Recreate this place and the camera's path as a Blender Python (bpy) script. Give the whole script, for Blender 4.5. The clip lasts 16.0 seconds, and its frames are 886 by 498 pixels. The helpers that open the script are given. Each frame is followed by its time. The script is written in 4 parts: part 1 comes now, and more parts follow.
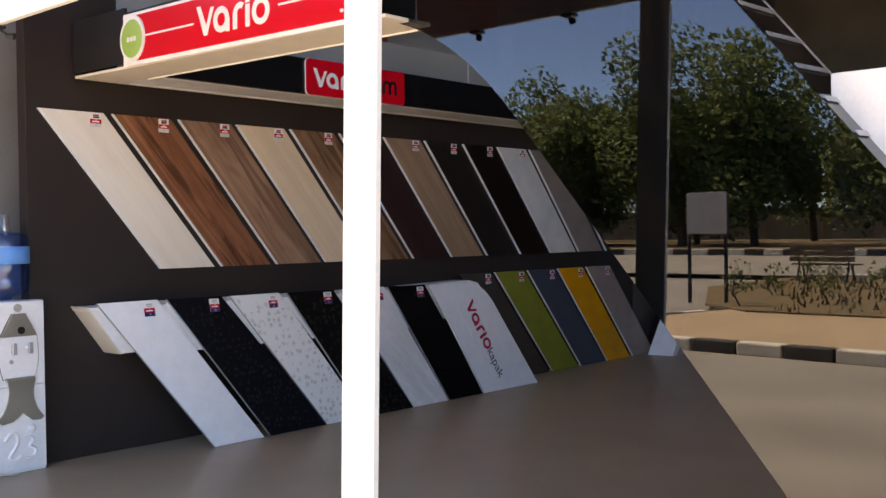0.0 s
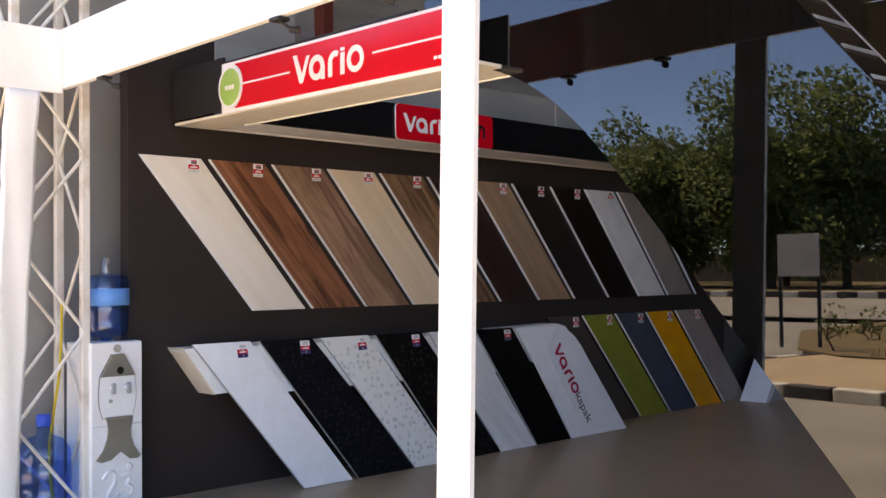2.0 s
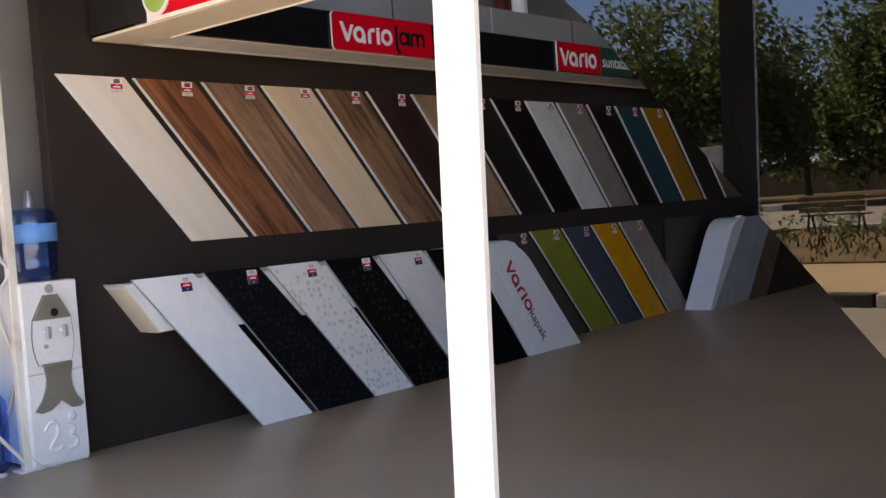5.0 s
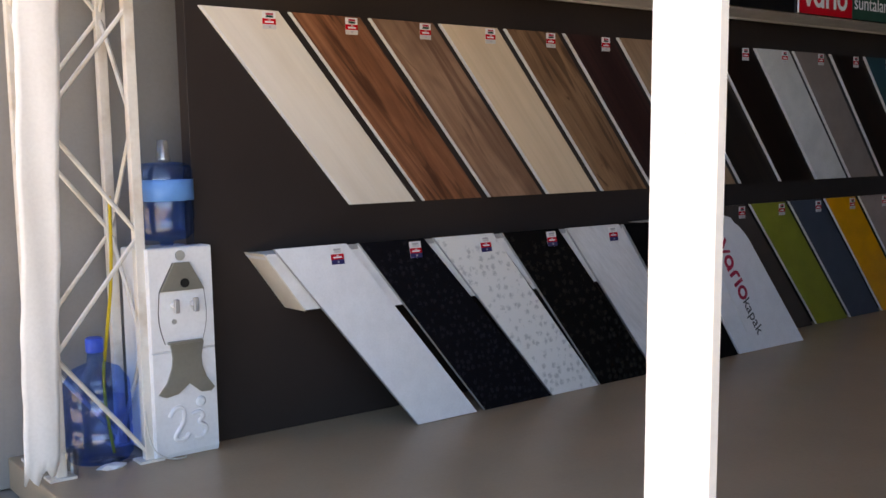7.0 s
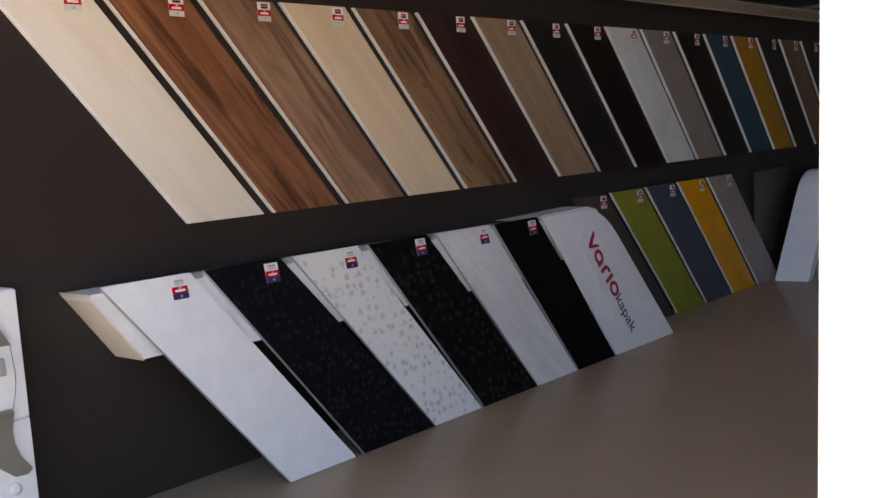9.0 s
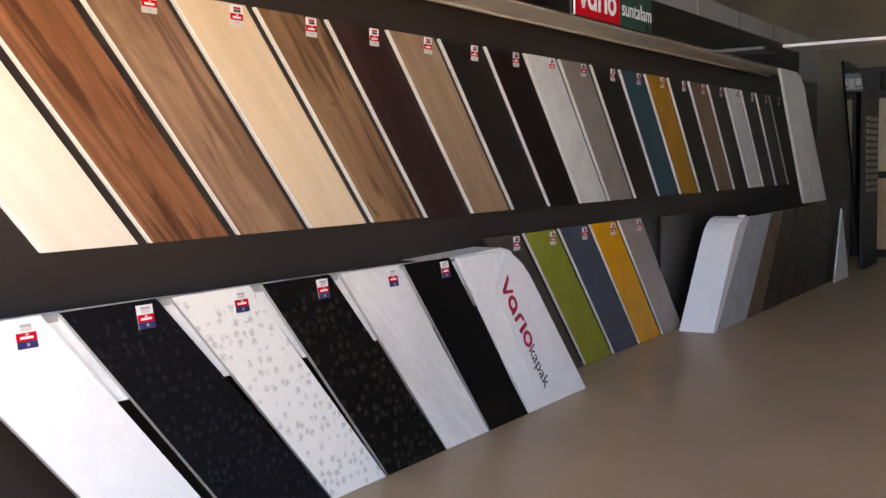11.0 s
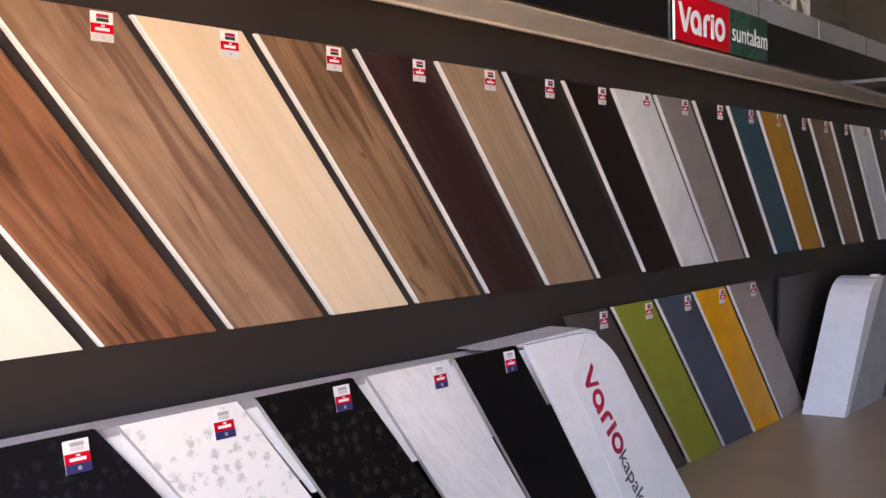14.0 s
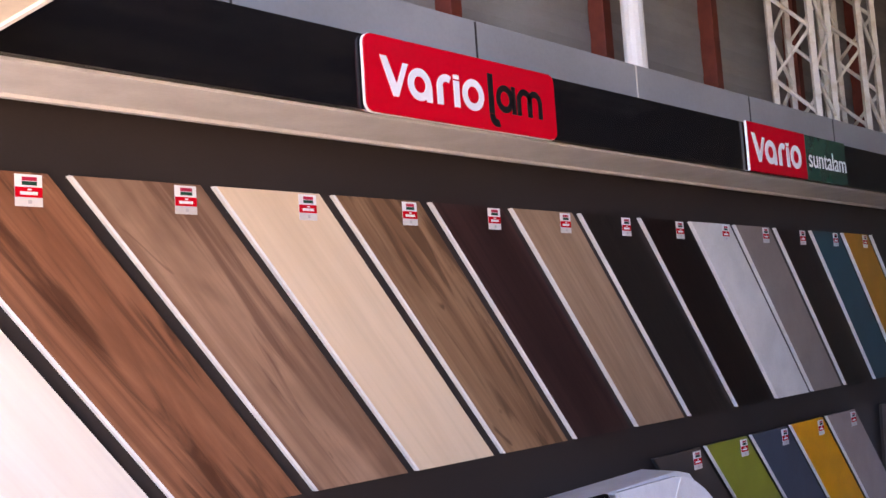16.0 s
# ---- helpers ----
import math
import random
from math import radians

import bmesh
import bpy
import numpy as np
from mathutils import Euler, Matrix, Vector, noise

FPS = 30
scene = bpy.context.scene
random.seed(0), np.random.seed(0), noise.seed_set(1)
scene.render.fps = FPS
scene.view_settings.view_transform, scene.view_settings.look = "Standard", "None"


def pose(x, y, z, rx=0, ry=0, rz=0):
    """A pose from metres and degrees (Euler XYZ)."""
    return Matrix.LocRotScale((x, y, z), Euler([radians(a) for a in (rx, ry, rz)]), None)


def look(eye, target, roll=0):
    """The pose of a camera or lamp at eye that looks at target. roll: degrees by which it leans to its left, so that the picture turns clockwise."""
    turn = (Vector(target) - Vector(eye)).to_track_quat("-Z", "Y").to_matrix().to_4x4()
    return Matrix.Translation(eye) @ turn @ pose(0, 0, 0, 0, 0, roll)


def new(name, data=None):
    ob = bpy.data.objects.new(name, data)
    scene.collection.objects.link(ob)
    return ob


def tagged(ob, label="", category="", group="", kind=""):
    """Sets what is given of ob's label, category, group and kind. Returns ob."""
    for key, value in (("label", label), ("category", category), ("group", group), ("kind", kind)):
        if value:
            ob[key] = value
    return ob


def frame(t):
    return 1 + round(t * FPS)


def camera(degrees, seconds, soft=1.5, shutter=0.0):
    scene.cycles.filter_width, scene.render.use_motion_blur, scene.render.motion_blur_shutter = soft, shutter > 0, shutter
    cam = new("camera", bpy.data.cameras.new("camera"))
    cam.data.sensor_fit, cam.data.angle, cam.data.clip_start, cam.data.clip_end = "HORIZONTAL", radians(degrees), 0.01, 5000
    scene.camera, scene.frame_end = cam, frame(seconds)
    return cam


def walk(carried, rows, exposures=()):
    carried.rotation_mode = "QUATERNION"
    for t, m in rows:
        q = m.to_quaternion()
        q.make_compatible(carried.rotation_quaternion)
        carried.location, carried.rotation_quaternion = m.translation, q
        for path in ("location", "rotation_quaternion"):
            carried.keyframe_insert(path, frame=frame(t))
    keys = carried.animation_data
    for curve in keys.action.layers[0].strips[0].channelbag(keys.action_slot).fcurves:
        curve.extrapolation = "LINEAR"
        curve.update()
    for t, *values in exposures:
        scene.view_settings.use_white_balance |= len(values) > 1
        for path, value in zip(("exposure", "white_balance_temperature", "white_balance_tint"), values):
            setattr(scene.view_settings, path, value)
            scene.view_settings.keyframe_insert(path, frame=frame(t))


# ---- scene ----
cam = camera(47.4, 16.0)
EXPOSURES = [(0, 3.35, 9600, 18), (3.7, 3.35, 9600, 18), (6, 3.2, 10000, 17), (7, 3.3, 10000, 16), (8.2, 3.15, 10200, 17), (10.5, 4.38, 12100, 20), (12.5, 4.78, 13000, 20), (14, 4.78, 11200, 25), (16, 4.55, 8600, 32)]
PATH = [
    (0, (-2.902, -5.858, 1.367), (-1.414, -4.522, 1.335), -0.8),
    (0.5, (-2.89, -5.826, 1.377), (-1.419, -4.472, 1.41), -1.0),
    (1, (-2.896, -5.834, 1.387), (-1.452, -4.451, 1.445), -0.9),
    (1.5, (-2.918, -5.836, 1.392), (-1.519, -4.407, 1.443), -1.0),
    (2, (-2.936, -5.824, 1.387), (-1.56, -4.373, 1.437), -0.6),
    (2.5, (-2.931, -5.849, 1.393), (-1.562, -4.392, 1.433), -0.5),
    (3, (-2.949, -5.826, 1.386), (-1.538, -4.408, 1.377), -0.7),
    (3.5, (-2.972, -5.755, 1.394), (-1.524, -4.377, 1.324), -1.2),
    (6, (-2.511, -4.976, 1.163), (-1.028, -3.635, 1.092), -5.8),
    (6.5, (-2.214, -4.802, 1.195), (-0.943, -3.26, 1.114), -3.0),
    (7, (-2.078, -4.625, 1.383), (-0.872, -3.039, 1.207), -1.4),
    (7.5, (-2.032, -4.38, 1.459), (-0.748, -2.857, 1.274), -1.8),
    (8, (-1.954, -4.158, 1.44), (-0.563, -2.734, 1.249), -2.6),
    (10.5, (-1.521, -3.305, 1.456), (0.081, -2.122, 1.271), -2.5),
    (11, (-1.38, -3.184, 1.434), (0.28, -2.08, 1.272), -1.1),
    (11.5, (-1.237, -3.116, 1.408), (0.446, -2.053, 1.212), -1.1),
    (12, (-1.077, -2.953, 1.464), (0.647, -1.961, 1.259), -0.4),
    (12.5, (-0.928, -2.822, 1.41), (0.818, -1.878, 1.164), -2.4),
    (13, (-0.632, -2.788, 1.405), (1.082, -1.77, 1.253), -2.8),
    (13.5, (-0.422, -2.737, 1.449), (1.187, -1.563, 1.271), -1.8),
    (14, (-0.369, -2.671, 1.545), (1.185, -1.414, 1.462), -1.4),
    (14.5, (-0.38, -2.652, 1.581), (1.132, -1.344, 1.572), -3.2),
    (15, (-0.362, -2.661, 1.628), (1.103, -1.3, 1.662), -3.0),
    (15.5, (-0.351, -2.634, 1.621), (1.124, -1.29, 1.759), -3.8),
    (16, (-0.352, -2.665, 1.633), (1.101, -1.301, 1.807), -3.8),
]
walk(cam, [(t, look(eye, target, roll)) for t, eye, target, roll in PATH], EXPOSURES)

# ---- light ----
world = bpy.data.worlds.new("daylight")
scene.world = world
world.use_nodes = True
wn = world.node_tree.nodes
sky = wn.new("ShaderNodeTexSky")
sky.sky_type, sky.sun_disc = "NISHITA", False
ELEV, AZIM = radians(58), radians(4)
sky.sun_elevation, sky.sun_rotation = ELEV, AZIM
sky.dust_density, sky.ozone_density, sky.altitude, sky.air_density = 0.1, 6.0, 2500, 0.75
wn["Background"].inputs[1].default_value = 0.09
world.node_tree.links.new(sky.outputs[0], wn["Background"].inputs[0])
sun = new("sun", bpy.data.lights.new("sun", "SUN"))
sun.data.energy, sun.data.angle, sun.data.color = 4.6, radians(0.5), (1.0, 0.95, 0.87)
sun.matrix_world = look((0, 0, 0), (-math.cos(ELEV) * math.sin(AZIM), -math.cos(ELEV) * math.cos(AZIM), -math.sin(ELEV)))


# ---- materials ----
def rgb(c):
    return (*c, 1.0)


def mat(name, c, rough=0.5, metal=0.0, c2=None, scale=6.0, stretch=(1, 1, 1), turn=0.0, bump=0.0, fine=60.0, spread=(0.35, 0.65), distort=0.0, spec=0.3, coat=0.0, detail=4.0, grit=0.12):
    """Principled surface with large and fine variation between c and c2; stretch and turn lay the grain."""
    m = bpy.data.materials.new(name)
    m.use_nodes = True
    n, l = m.node_tree.nodes, m.node_tree.links
    b = n["Principled BSDF"]
    b.inputs["Roughness"].default_value, b.inputs["Metallic"].default_value = rough, metal
    b.inputs["Specular IOR Level"].default_value, b.inputs["Coat Weight"].default_value = spec, coat
    c2 = c2 or tuple(v * 0.86 for v in c)
    tc, mp, info = n.new("ShaderNodeTexCoord"), n.new("ShaderNodeMapping"), n.new("ShaderNodeObjectInfo")
    mp.inputs["Rotation"].default_value = (0, radians(turn), 0)
    l.new(tc.outputs["Object"], mp.inputs["Vector"])
    st, add = n.new("ShaderNodeVectorMath"), n.new("ShaderNodeVectorMath")
    st.operation, add.operation = "MULTIPLY", "ADD"
    st.inputs[1].default_value = stretch
    l.new(mp.outputs[0], st.inputs[0])
    l.new(st.outputs[0], add.inputs[0])
    off = n.new("ShaderNodeMath")
    off.operation = "MULTIPLY"
    off.inputs[1].default_value = 37.0
    l.new(info.outputs["Random"], off.inputs[0])
    l.new(off.outputs[0], add.inputs[1])
    big, small = n.new("ShaderNodeTexNoise"), n.new("ShaderNodeTexNoise")
    for t, s in ((big, scale), (small, fine)):
        t.inputs["Scale"].default_value, t.inputs["Detail"].default_value = s, detail
        l.new(add.outputs[0], t.inputs["Vector"])
    big.inputs["Distortion"].default_value = distort
    ramp = n.new("ShaderNodeValToRGB")
    ramp.color_ramp.elements[0].position, ramp.color_ramp.elements[1].position = spread
    ramp.color_ramp.elements[0].color, ramp.color_ramp.elements[1].color = rgb(c2), rgb(c)
    l.new(big.outputs[0], ramp.inputs[0])
    mix = n.new("ShaderNodeMix")
    mix.data_type, mix.blend_type = "RGBA", "MULTIPLY"
    mix.inputs[0].default_value = grit
    grey = n.new("ShaderNodeValToRGB")
    grey.color_ramp.elements[0].position, grey.color_ramp.elements[1].position = 0.3, 0.6
    grey.color_ramp.elements[0].color = (0.6, 0.6, 0.6, 1)
    l.new(small.outputs[0], grey.inputs[0])
    l.new(ramp.outputs[0], mix.inputs[6])
    l.new(grey.outputs[0], mix.inputs[7])
    l.new(mix.outputs[2], b.inputs["Base Color"])
    if bump:
        bp = n.new("ShaderNodeBump")
        bp.inputs["Strength"].default_value, bp.inputs["Distance"].default_value = bump, 0.01
        l.new(small.outputs[0], bp.inputs["Height"])
        l.new(bp.outputs[0], b.inputs["Normal"])
    return m


def wood(name, c, c2, dark=None, knots=0.6, rough=0.42, grit=0.35, streak=0.6, heart=0.35):
    """Wood decor along the slant of the boards: broad cathedral bands, long fine pores, darker heart patches, dark streaks."""
    m = mat(name, c, rough, c2=c2, scale=3.2, stretch=(0.2, 2.6, 2.6), turn=-50.4, fine=26.0, spread=(0.36, 0.62), distort=knots, bump=0.05, detail=8.0, grit=grit, spec=0.25)
    n, l = m.node_tree.nodes, m.node_tree.links
    b = n["Principled BSDF"]
    add = [k for k in n if k.type == "VECT_MATH" and k.operation == "ADD"][0]

    def layer(squeeze, scale, detail, distort, lo, hi, tint, amount):
        """Mixes tint over the colour where a stretched noise lies between lo and hi."""
        old = b.inputs["Base Color"].links[0].from_socket
        sq, t, r, mx = n.new("ShaderNodeVectorMath"), n.new("ShaderNodeTexNoise"), n.new("ShaderNodeValToRGB"), n.new("ShaderNodeMix")
        sq.operation = "MULTIPLY"
        sq.inputs[1].default_value = squeeze
        l.new(add.outputs[0], sq.inputs[0])
        l.new(sq.outputs[0], t.inputs["Vector"])
        t.inputs["Scale"].default_value, t.inputs["Detail"].default_value, t.inputs["Distortion"].default_value = scale, detail, distort
        r.color_ramp.elements[0].position, r.color_ramp.elements[1].position = lo, hi
        r.color_ramp.elements[0].color, r.color_ramp.elements[1].color = (0, 0, 0, 1), (amount, amount, amount, 1)
        l.new(t.outputs[0], r.inputs[0])
        mx.data_type = "RGBA"
        l.new(r.outputs[0], mx.inputs[0])
        l.new(old, mx.inputs[6])
        mx.inputs[7].default_value = rgb(tint)
        l.new(mx.outputs[2], b.inputs["Base Color"])

    layer((2.2, 0.42, 0.42), 3.0, 4.0, 0.8, 0.47, 0.66, tuple(v * 0.55 for v in c2), heart)
    layer((0.5, 3.0, 3.0), 7.0, 6.0, 0.3, 0.50, 0.66, tuple(v * 0.6 for v in c2), streak)
    if dark:
        layer((1.0, 1.0, 1.0), 5.0, 5.0, 1.4, 0.52, 0.63, dark, 0.8)
        layer((3.0, 1.0, 1.0), 4.0, 2.0, 2.0, 0.70, 0.76, dark, 0.7)
    return m


def floral(name, ground, leaf, scale, rough):
    """Decor film with a small printed leaf pattern on a plain ground."""
    m = mat(name, ground, rough, fine=30, spec=0.15)
    n, l = m.node_tree.nodes, m.node_tree.links
    tc, v, no = n.new("ShaderNodeTexCoord"), n.new("ShaderNodeTexVoronoi"), n.new("ShaderNodeTexNoise")
    v.inputs["Scale"].default_value, no.inputs["Scale"].default_value = scale, scale * 4
    v.inputs["Randomness"].default_value = 0.7
    no.inputs["Detail"].default_value = 3
    l.new(tc.outputs["Object"], v.inputs["Vector"])
    l.new(tc.outputs["Object"], no.inputs["Vector"])
    a = n.new("ShaderNodeMath")
    a.operation = "MULTIPLY_ADD"
    a.inputs[1].default_value = 0.9
    l.new(no.outputs[0], a.inputs[0])
    l.new(v.outputs["Distance"], a.inputs[2])
    r = n.new("ShaderNodeValToRGB")
    r.color_ramp.elements[0].position, r.color_ramp.elements[1].position = 0.62, 0.86
    r.color_ramp.elements[0].color, r.color_ramp.elements[1].color = rgb(leaf), rgb(ground)
    l.new(a.outputs[0], r.inputs[0])
    l.new(r.outputs[0], n["Principled BSDF"].inputs["Base Color"])
    return m


def glass(name, see, shine, tint=(1, 1, 1), rough=0.0):
    m = bpy.data.materials.new(name)
    m.use_nodes = True
    n, l = m.node_tree.nodes, m.node_tree.links
    n.remove(n["Principled BSDF"])
    t, g, a = n.new("ShaderNodeBsdfTransparent"), n.new("ShaderNodeBsdfGlossy"), n.new("ShaderNodeAddShader")
    t.inputs[0].default_value = rgb(tuple(see * v for v in tint))
    g.inputs[0].default_value, g.inputs["Roughness"].default_value = rgb((shine * 0.86, shine * 0.92, shine)), rough
    l.new(t.outputs[0], a.inputs[0])
    l.new(g.outputs[0], a.inputs[1])
    l.new(a.outputs[0], n["Material Output"].inputs[0])
    return m


WALL = mat("brown_grey_laminate", (0.036, 0.028, 0.026), 0.4, spec=0.15, c2=(0.030, 0.023, 0.0215), scale=1.2, fine=120, bump=0.02)
FLOOR = mat("beige_vinyl_floor", (0.40, 0.295, 0.20), 0.36, c2=(0.345, 0.255, 0.17), scale=1.3, fine=45, bump=0.03)
BLACK = mat("black_gloss_panel", (0.008, 0.008, 0.009), 0.07, fine=20)
BLACKM = mat("black_matt", (0.015, 0.014, 0.014), 0.5)
CREAM = mat("cream_laminate", (0.72, 0.66, 0.56), 0.45, c2=(0.68, 0.61, 0.51))
WHITE = mat("white_paint", (0.80, 0.80, 0.78), 0.45, c2=(0.74, 0.73, 0.70), scale=2.5)
PVC = mat("white_edge_band", (0.82, 0.82, 0.82), 0.35)
GLOSSW = mat("white_gloss_board", (0.80, 0.81, 0.83), 0.18, c2=(0.76, 0.77, 0.79), scale=14, fine=90)
GREYW = mat("grey_wall_board", (0.30, 0.29, 0.28), 0.6, c2=(0.24, 0.23, 0.22), scale=1.5, bump=0.05)
CLAD = mat("weathered_grey_cladding", (0.30, 0.29, 0.28), 0.6, c2=(0.20, 0.19, 0.19), scale=0.8, bump=0.1)
ROOFM = mat("brown_roof_sheet", (0.30, 0.25, 0.20), 0.7, c2=(0.20, 0.17, 0.14), scale=1.0)
REDST = mat("red_oxide_steel", (0.17, 0.035, 0.022), 0.55, c2=(0.12, 0.025, 0.018), scale=5)
TRUSSM = mat("white_steel_worn", (0.72, 0.69, 0.63), 0.45, c2=(0.55, 0.47, 0.38), scale=7, spread=(0.25, 0.5))
RED = mat("red_sign_film", (0.66, 0.006, 0.018), 0.25, c2=(0.62, 0.006, 0.016))
GREEN = mat("dark_green_sign_film", (0.018, 0.075, 0.05), 0.25)
LOGOG = mat("green_emblem", (0.22, 0.42, 0.06), 0.3, c2=(0.33, 0.52, 0.16), scale=4)
LETW = mat("white_letter", (0.84, 0.84, 0.84), 0.4)
LETB = mat("black_letter", (0.01, 0.01, 0.01), 0.4)
LETR = mat("crimson_letter", (0.50, 0.02, 0.06), 0.35)
NAVY = mat("navy_label", (0.03, 0.03, 0.12), 0.4)
SILVER = mat("silver_label", (0.45, 0.45, 0.46), 0.4, metal=0.4)
ALU = mat("satin_aluminium", (0.82, 0.83, 0.84), 0.42, metal=0.7)
CHROME = mat("chrome_trim", (0.75, 0.76, 0.78), 0.15, metal=1.0)
MIRROR = glass("dark_mirror_glass", 0.13, 0.068)
DISP = mat("white_dispenser_plastic", (0.78, 0.79, 0.80), 0.28, c2=(0.74, 0.75, 0.76))
GREYP = mat("grey_dispenser_recess", (0.30, 0.30, 0.27), 0.35, c2=(0.36, 0.36, 0.33))
BLUEP = glass("blue_bottle_plastic", 0.95, 0.07, (0.45, 0.65, 0.95), 0.15)
WATER = glass("bottle_water", 0.95, 0.04, (0.78, 0.87, 0.97), 0.05)
BLUEL = mat("blue_bottle_label", (0.10, 0.33, 0.72), 0.4, c2=(0.08, 0.26, 0.62))
BLUEC = mat("blue_cap", (0.02, 0.10, 0.62), 0.35)
CLEARC = glass("clear_cup_plastic", 0.75, 0.12, (1, 1, 1), 0.1)
CABLE = mat("pale_cable", (0.65, 0.64, 0.6), 0.5)
YELLOW = mat("yellow_cable", (0.65, 0.45, 0.03), 0.5)
SACK = mat("white_woven_sack", (0.78, 0.77, 0.73), 0.7, c2=(0.66, 0.65, 0.6), fine=120, bump=0.2)
ROAD = mat("pale_dusty_asphalt", (0.25, 0.225, 0.195), 0.9, c2=(0.185, 0.17, 0.15), scale=0.7, fine=40, bump=0.15)
PAVE = mat("sandy_pavement", (0.40, 0.29, 0.18), 0.9, c2=(0.33, 0.24, 0.15), scale=1.5, fine=50, bump=0.2)
SOIL = mat("dry_grass_soil", (0.17, 0.105, 0.055), 0.95, c2=(0.10, 0.085, 0.04), scale=3, fine=40, bump=0.4)
KERBW = mat("white_kerb_paint", (0.62, 0.59, 0.52), 0.8, c2=(0.45, 0.41, 0.35), scale=6, bump=0.2)
KERBB = mat("black_kerb_paint", (0.035, 0.035, 0.037), 0.8, c2=(0.06, 0.055, 0.05), scale=6, bump=0.2)
LEAF = mat("dusty_green_leaf", (0.13, 0.165, 0.055), 0.7, c2=(0.07, 0.105, 0.035), scale=1.2)
nl = LEAF.node_tree
tr, mxs = nl.nodes.new("ShaderNodeBsdfTranslucent"), nl.nodes.new("ShaderNodeMixShader")
tr.inputs[0].default_value = (0.13, 0.165, 0.06, 1)
mxs.inputs[0].default_value = 0.35
nl.links.new(nl.nodes["Principled BSDF"].outputs[0], mxs.inputs[1])
nl.links.new(tr.outputs[0], mxs.inputs[2])
nl.links.new(mxs.outputs[0], nl.nodes["Material Output"].inputs[0])
BARK = mat("bark", (0.12, 0.09, 0.065), 0.9, bump=0.4)
SIGNG = mat("grey_notice_back", (0.42, 0.42, 0.42), 0.6)
BENCHW = mat("dark_bench_wood", (0.10, 0.065, 0.04), 0.7)
IRON = mat("dark_iron", (0.03, 0.03, 0.03), 0.6)
STONE = mat("pale_rubble", (0.42, 0.36, 0.28), 0.9, c2=(0.30, 0.25, 0.19), scale=4, bump=0.4)
HALLW = mat("far_hall_wall", (0.16, 0.14, 0.11), 0.8, c2=(0.11, 0.095, 0.08), scale=0.8)
TAUPE = mat("taupe_board", (0.26, 0.21, 0.185), 0.4)


# ---- building helpers ----
def link(name, bm, material, parent=None, loc=(0, 0, 0)):
    me = bpy.data.meshes.new(name)
    bmesh.ops.recalc_face_normals(bm, faces=bm.faces)
    bm.to_mesh(me)
    bm.free()
    me.materials.append(material)
    ob = new(name, me)
    ob.location = loc
    if parent:
        ob.parent = parent
    return ob


def part(name, bm, material, parent, label="", loc=(0, 0, 0)):
    return tagged(link(name, bm, material, parent, loc), label)


def thing(name, label, category, loc=(0, 0, 0), group="", kind=""):
    e = new(name)
    e.location, e.empty_display_size = loc, 0.1
    return tagged(e, label, category, group, kind)


def add_box(bm, a, b, bevel=0.0):
    vs = [bm.verts.new((x, y, z)) for x in (a[0], b[0]) for y in (a[1], b[1]) for z in (a[2], b[2])]
    fs = [bm.faces.new([vs[i] for i in q]) for q in ((0, 1, 3, 2), (4, 6, 7, 5), (0, 4, 5, 1), (2, 3, 7, 6), (0, 2, 6, 4), (1, 5, 7, 3))]
    if bevel:
        bmesh.ops.bevel(bm, geom=list({e for f in fs for e in f.edges}), offset=bevel, segments=2, affect="EDGES", profile=0.5)
    return bm


def box(a, b, bevel=0.0):
    return add_box(bmesh.new(), a, b, bevel)


def add_prism(bm, pts, d):
    """A closed slab: polygon pts (3D) pushed along d."""
    lo = [bm.verts.new(p) for p in pts]
    hi = [bm.verts.new(Vector(p) + Vector(d)) for p in pts]
    bm.faces.new(lo)
    bm.faces.new(hi[::-1])
    k = len(pts)
    for i in range(k):
        bm.faces.new((lo[i], hi[i], hi[(i + 1) % k], lo[(i + 1) % k]))
    return bm


def prism(pts, d):
    return add_prism(bmesh.new(), pts, d)


def add_bar(bm, a, b, r, sides=8, r2=None):
    a, b = Vector(a), Vector(b)
    m = Matrix.Translation((a + b) / 2) @ (b - a).to_track_quat("Z", "Y").to_matrix().to_4x4()
    bmesh.ops.create_cone(bm, cap_ends=True, segments=sides, radius1=r, radius2=r if r2 is None else r2, depth=(b - a).length, matrix=m)
    return bm


def bar(a, b, r, sides=8, r2=None):
    return add_bar(bmesh.new(), a, b, r, sides, r2)


def lathe(profile, seg=28):
    """A turned shape from (radius, height) pairs."""
    bm = bmesh.new()
    rings = [[bm.verts.new((r * math.cos(6.28319 * i / seg), r * math.sin(6.28319 * i / seg), z)) for i in range(seg)] for r, z in profile]
    for p, q in zip(rings, rings[1:]):
        for i in range(seg):
            f = bm.faces.new((p[i], p[(i + 1) % seg], q[(i + 1) % seg], q[i]))
            f.smooth = True
    bm.faces.new(rings[0][::-1])
    bm.faces.new(rings[-1])
    return bm


def wire(name, pts, r, material, parent=None):
    cu = bpy.data.curves.new(name, "CURVE")
    cu.dimensions, cu.bevel_depth, cu.bevel_resolution = "3D", r, 2
    sp = cu.splines.new("NURBS")
    sp.points.add(len(pts) - 1)
    for p, q in zip(sp.points, pts):
        p.co = (*q, 1)
    sp.use_endpoint_u, sp.order_u = True, 3
    cu.materials.append(material)
    ob = new(name, cu)
    if parent:
        ob.parent = parent
    return ob


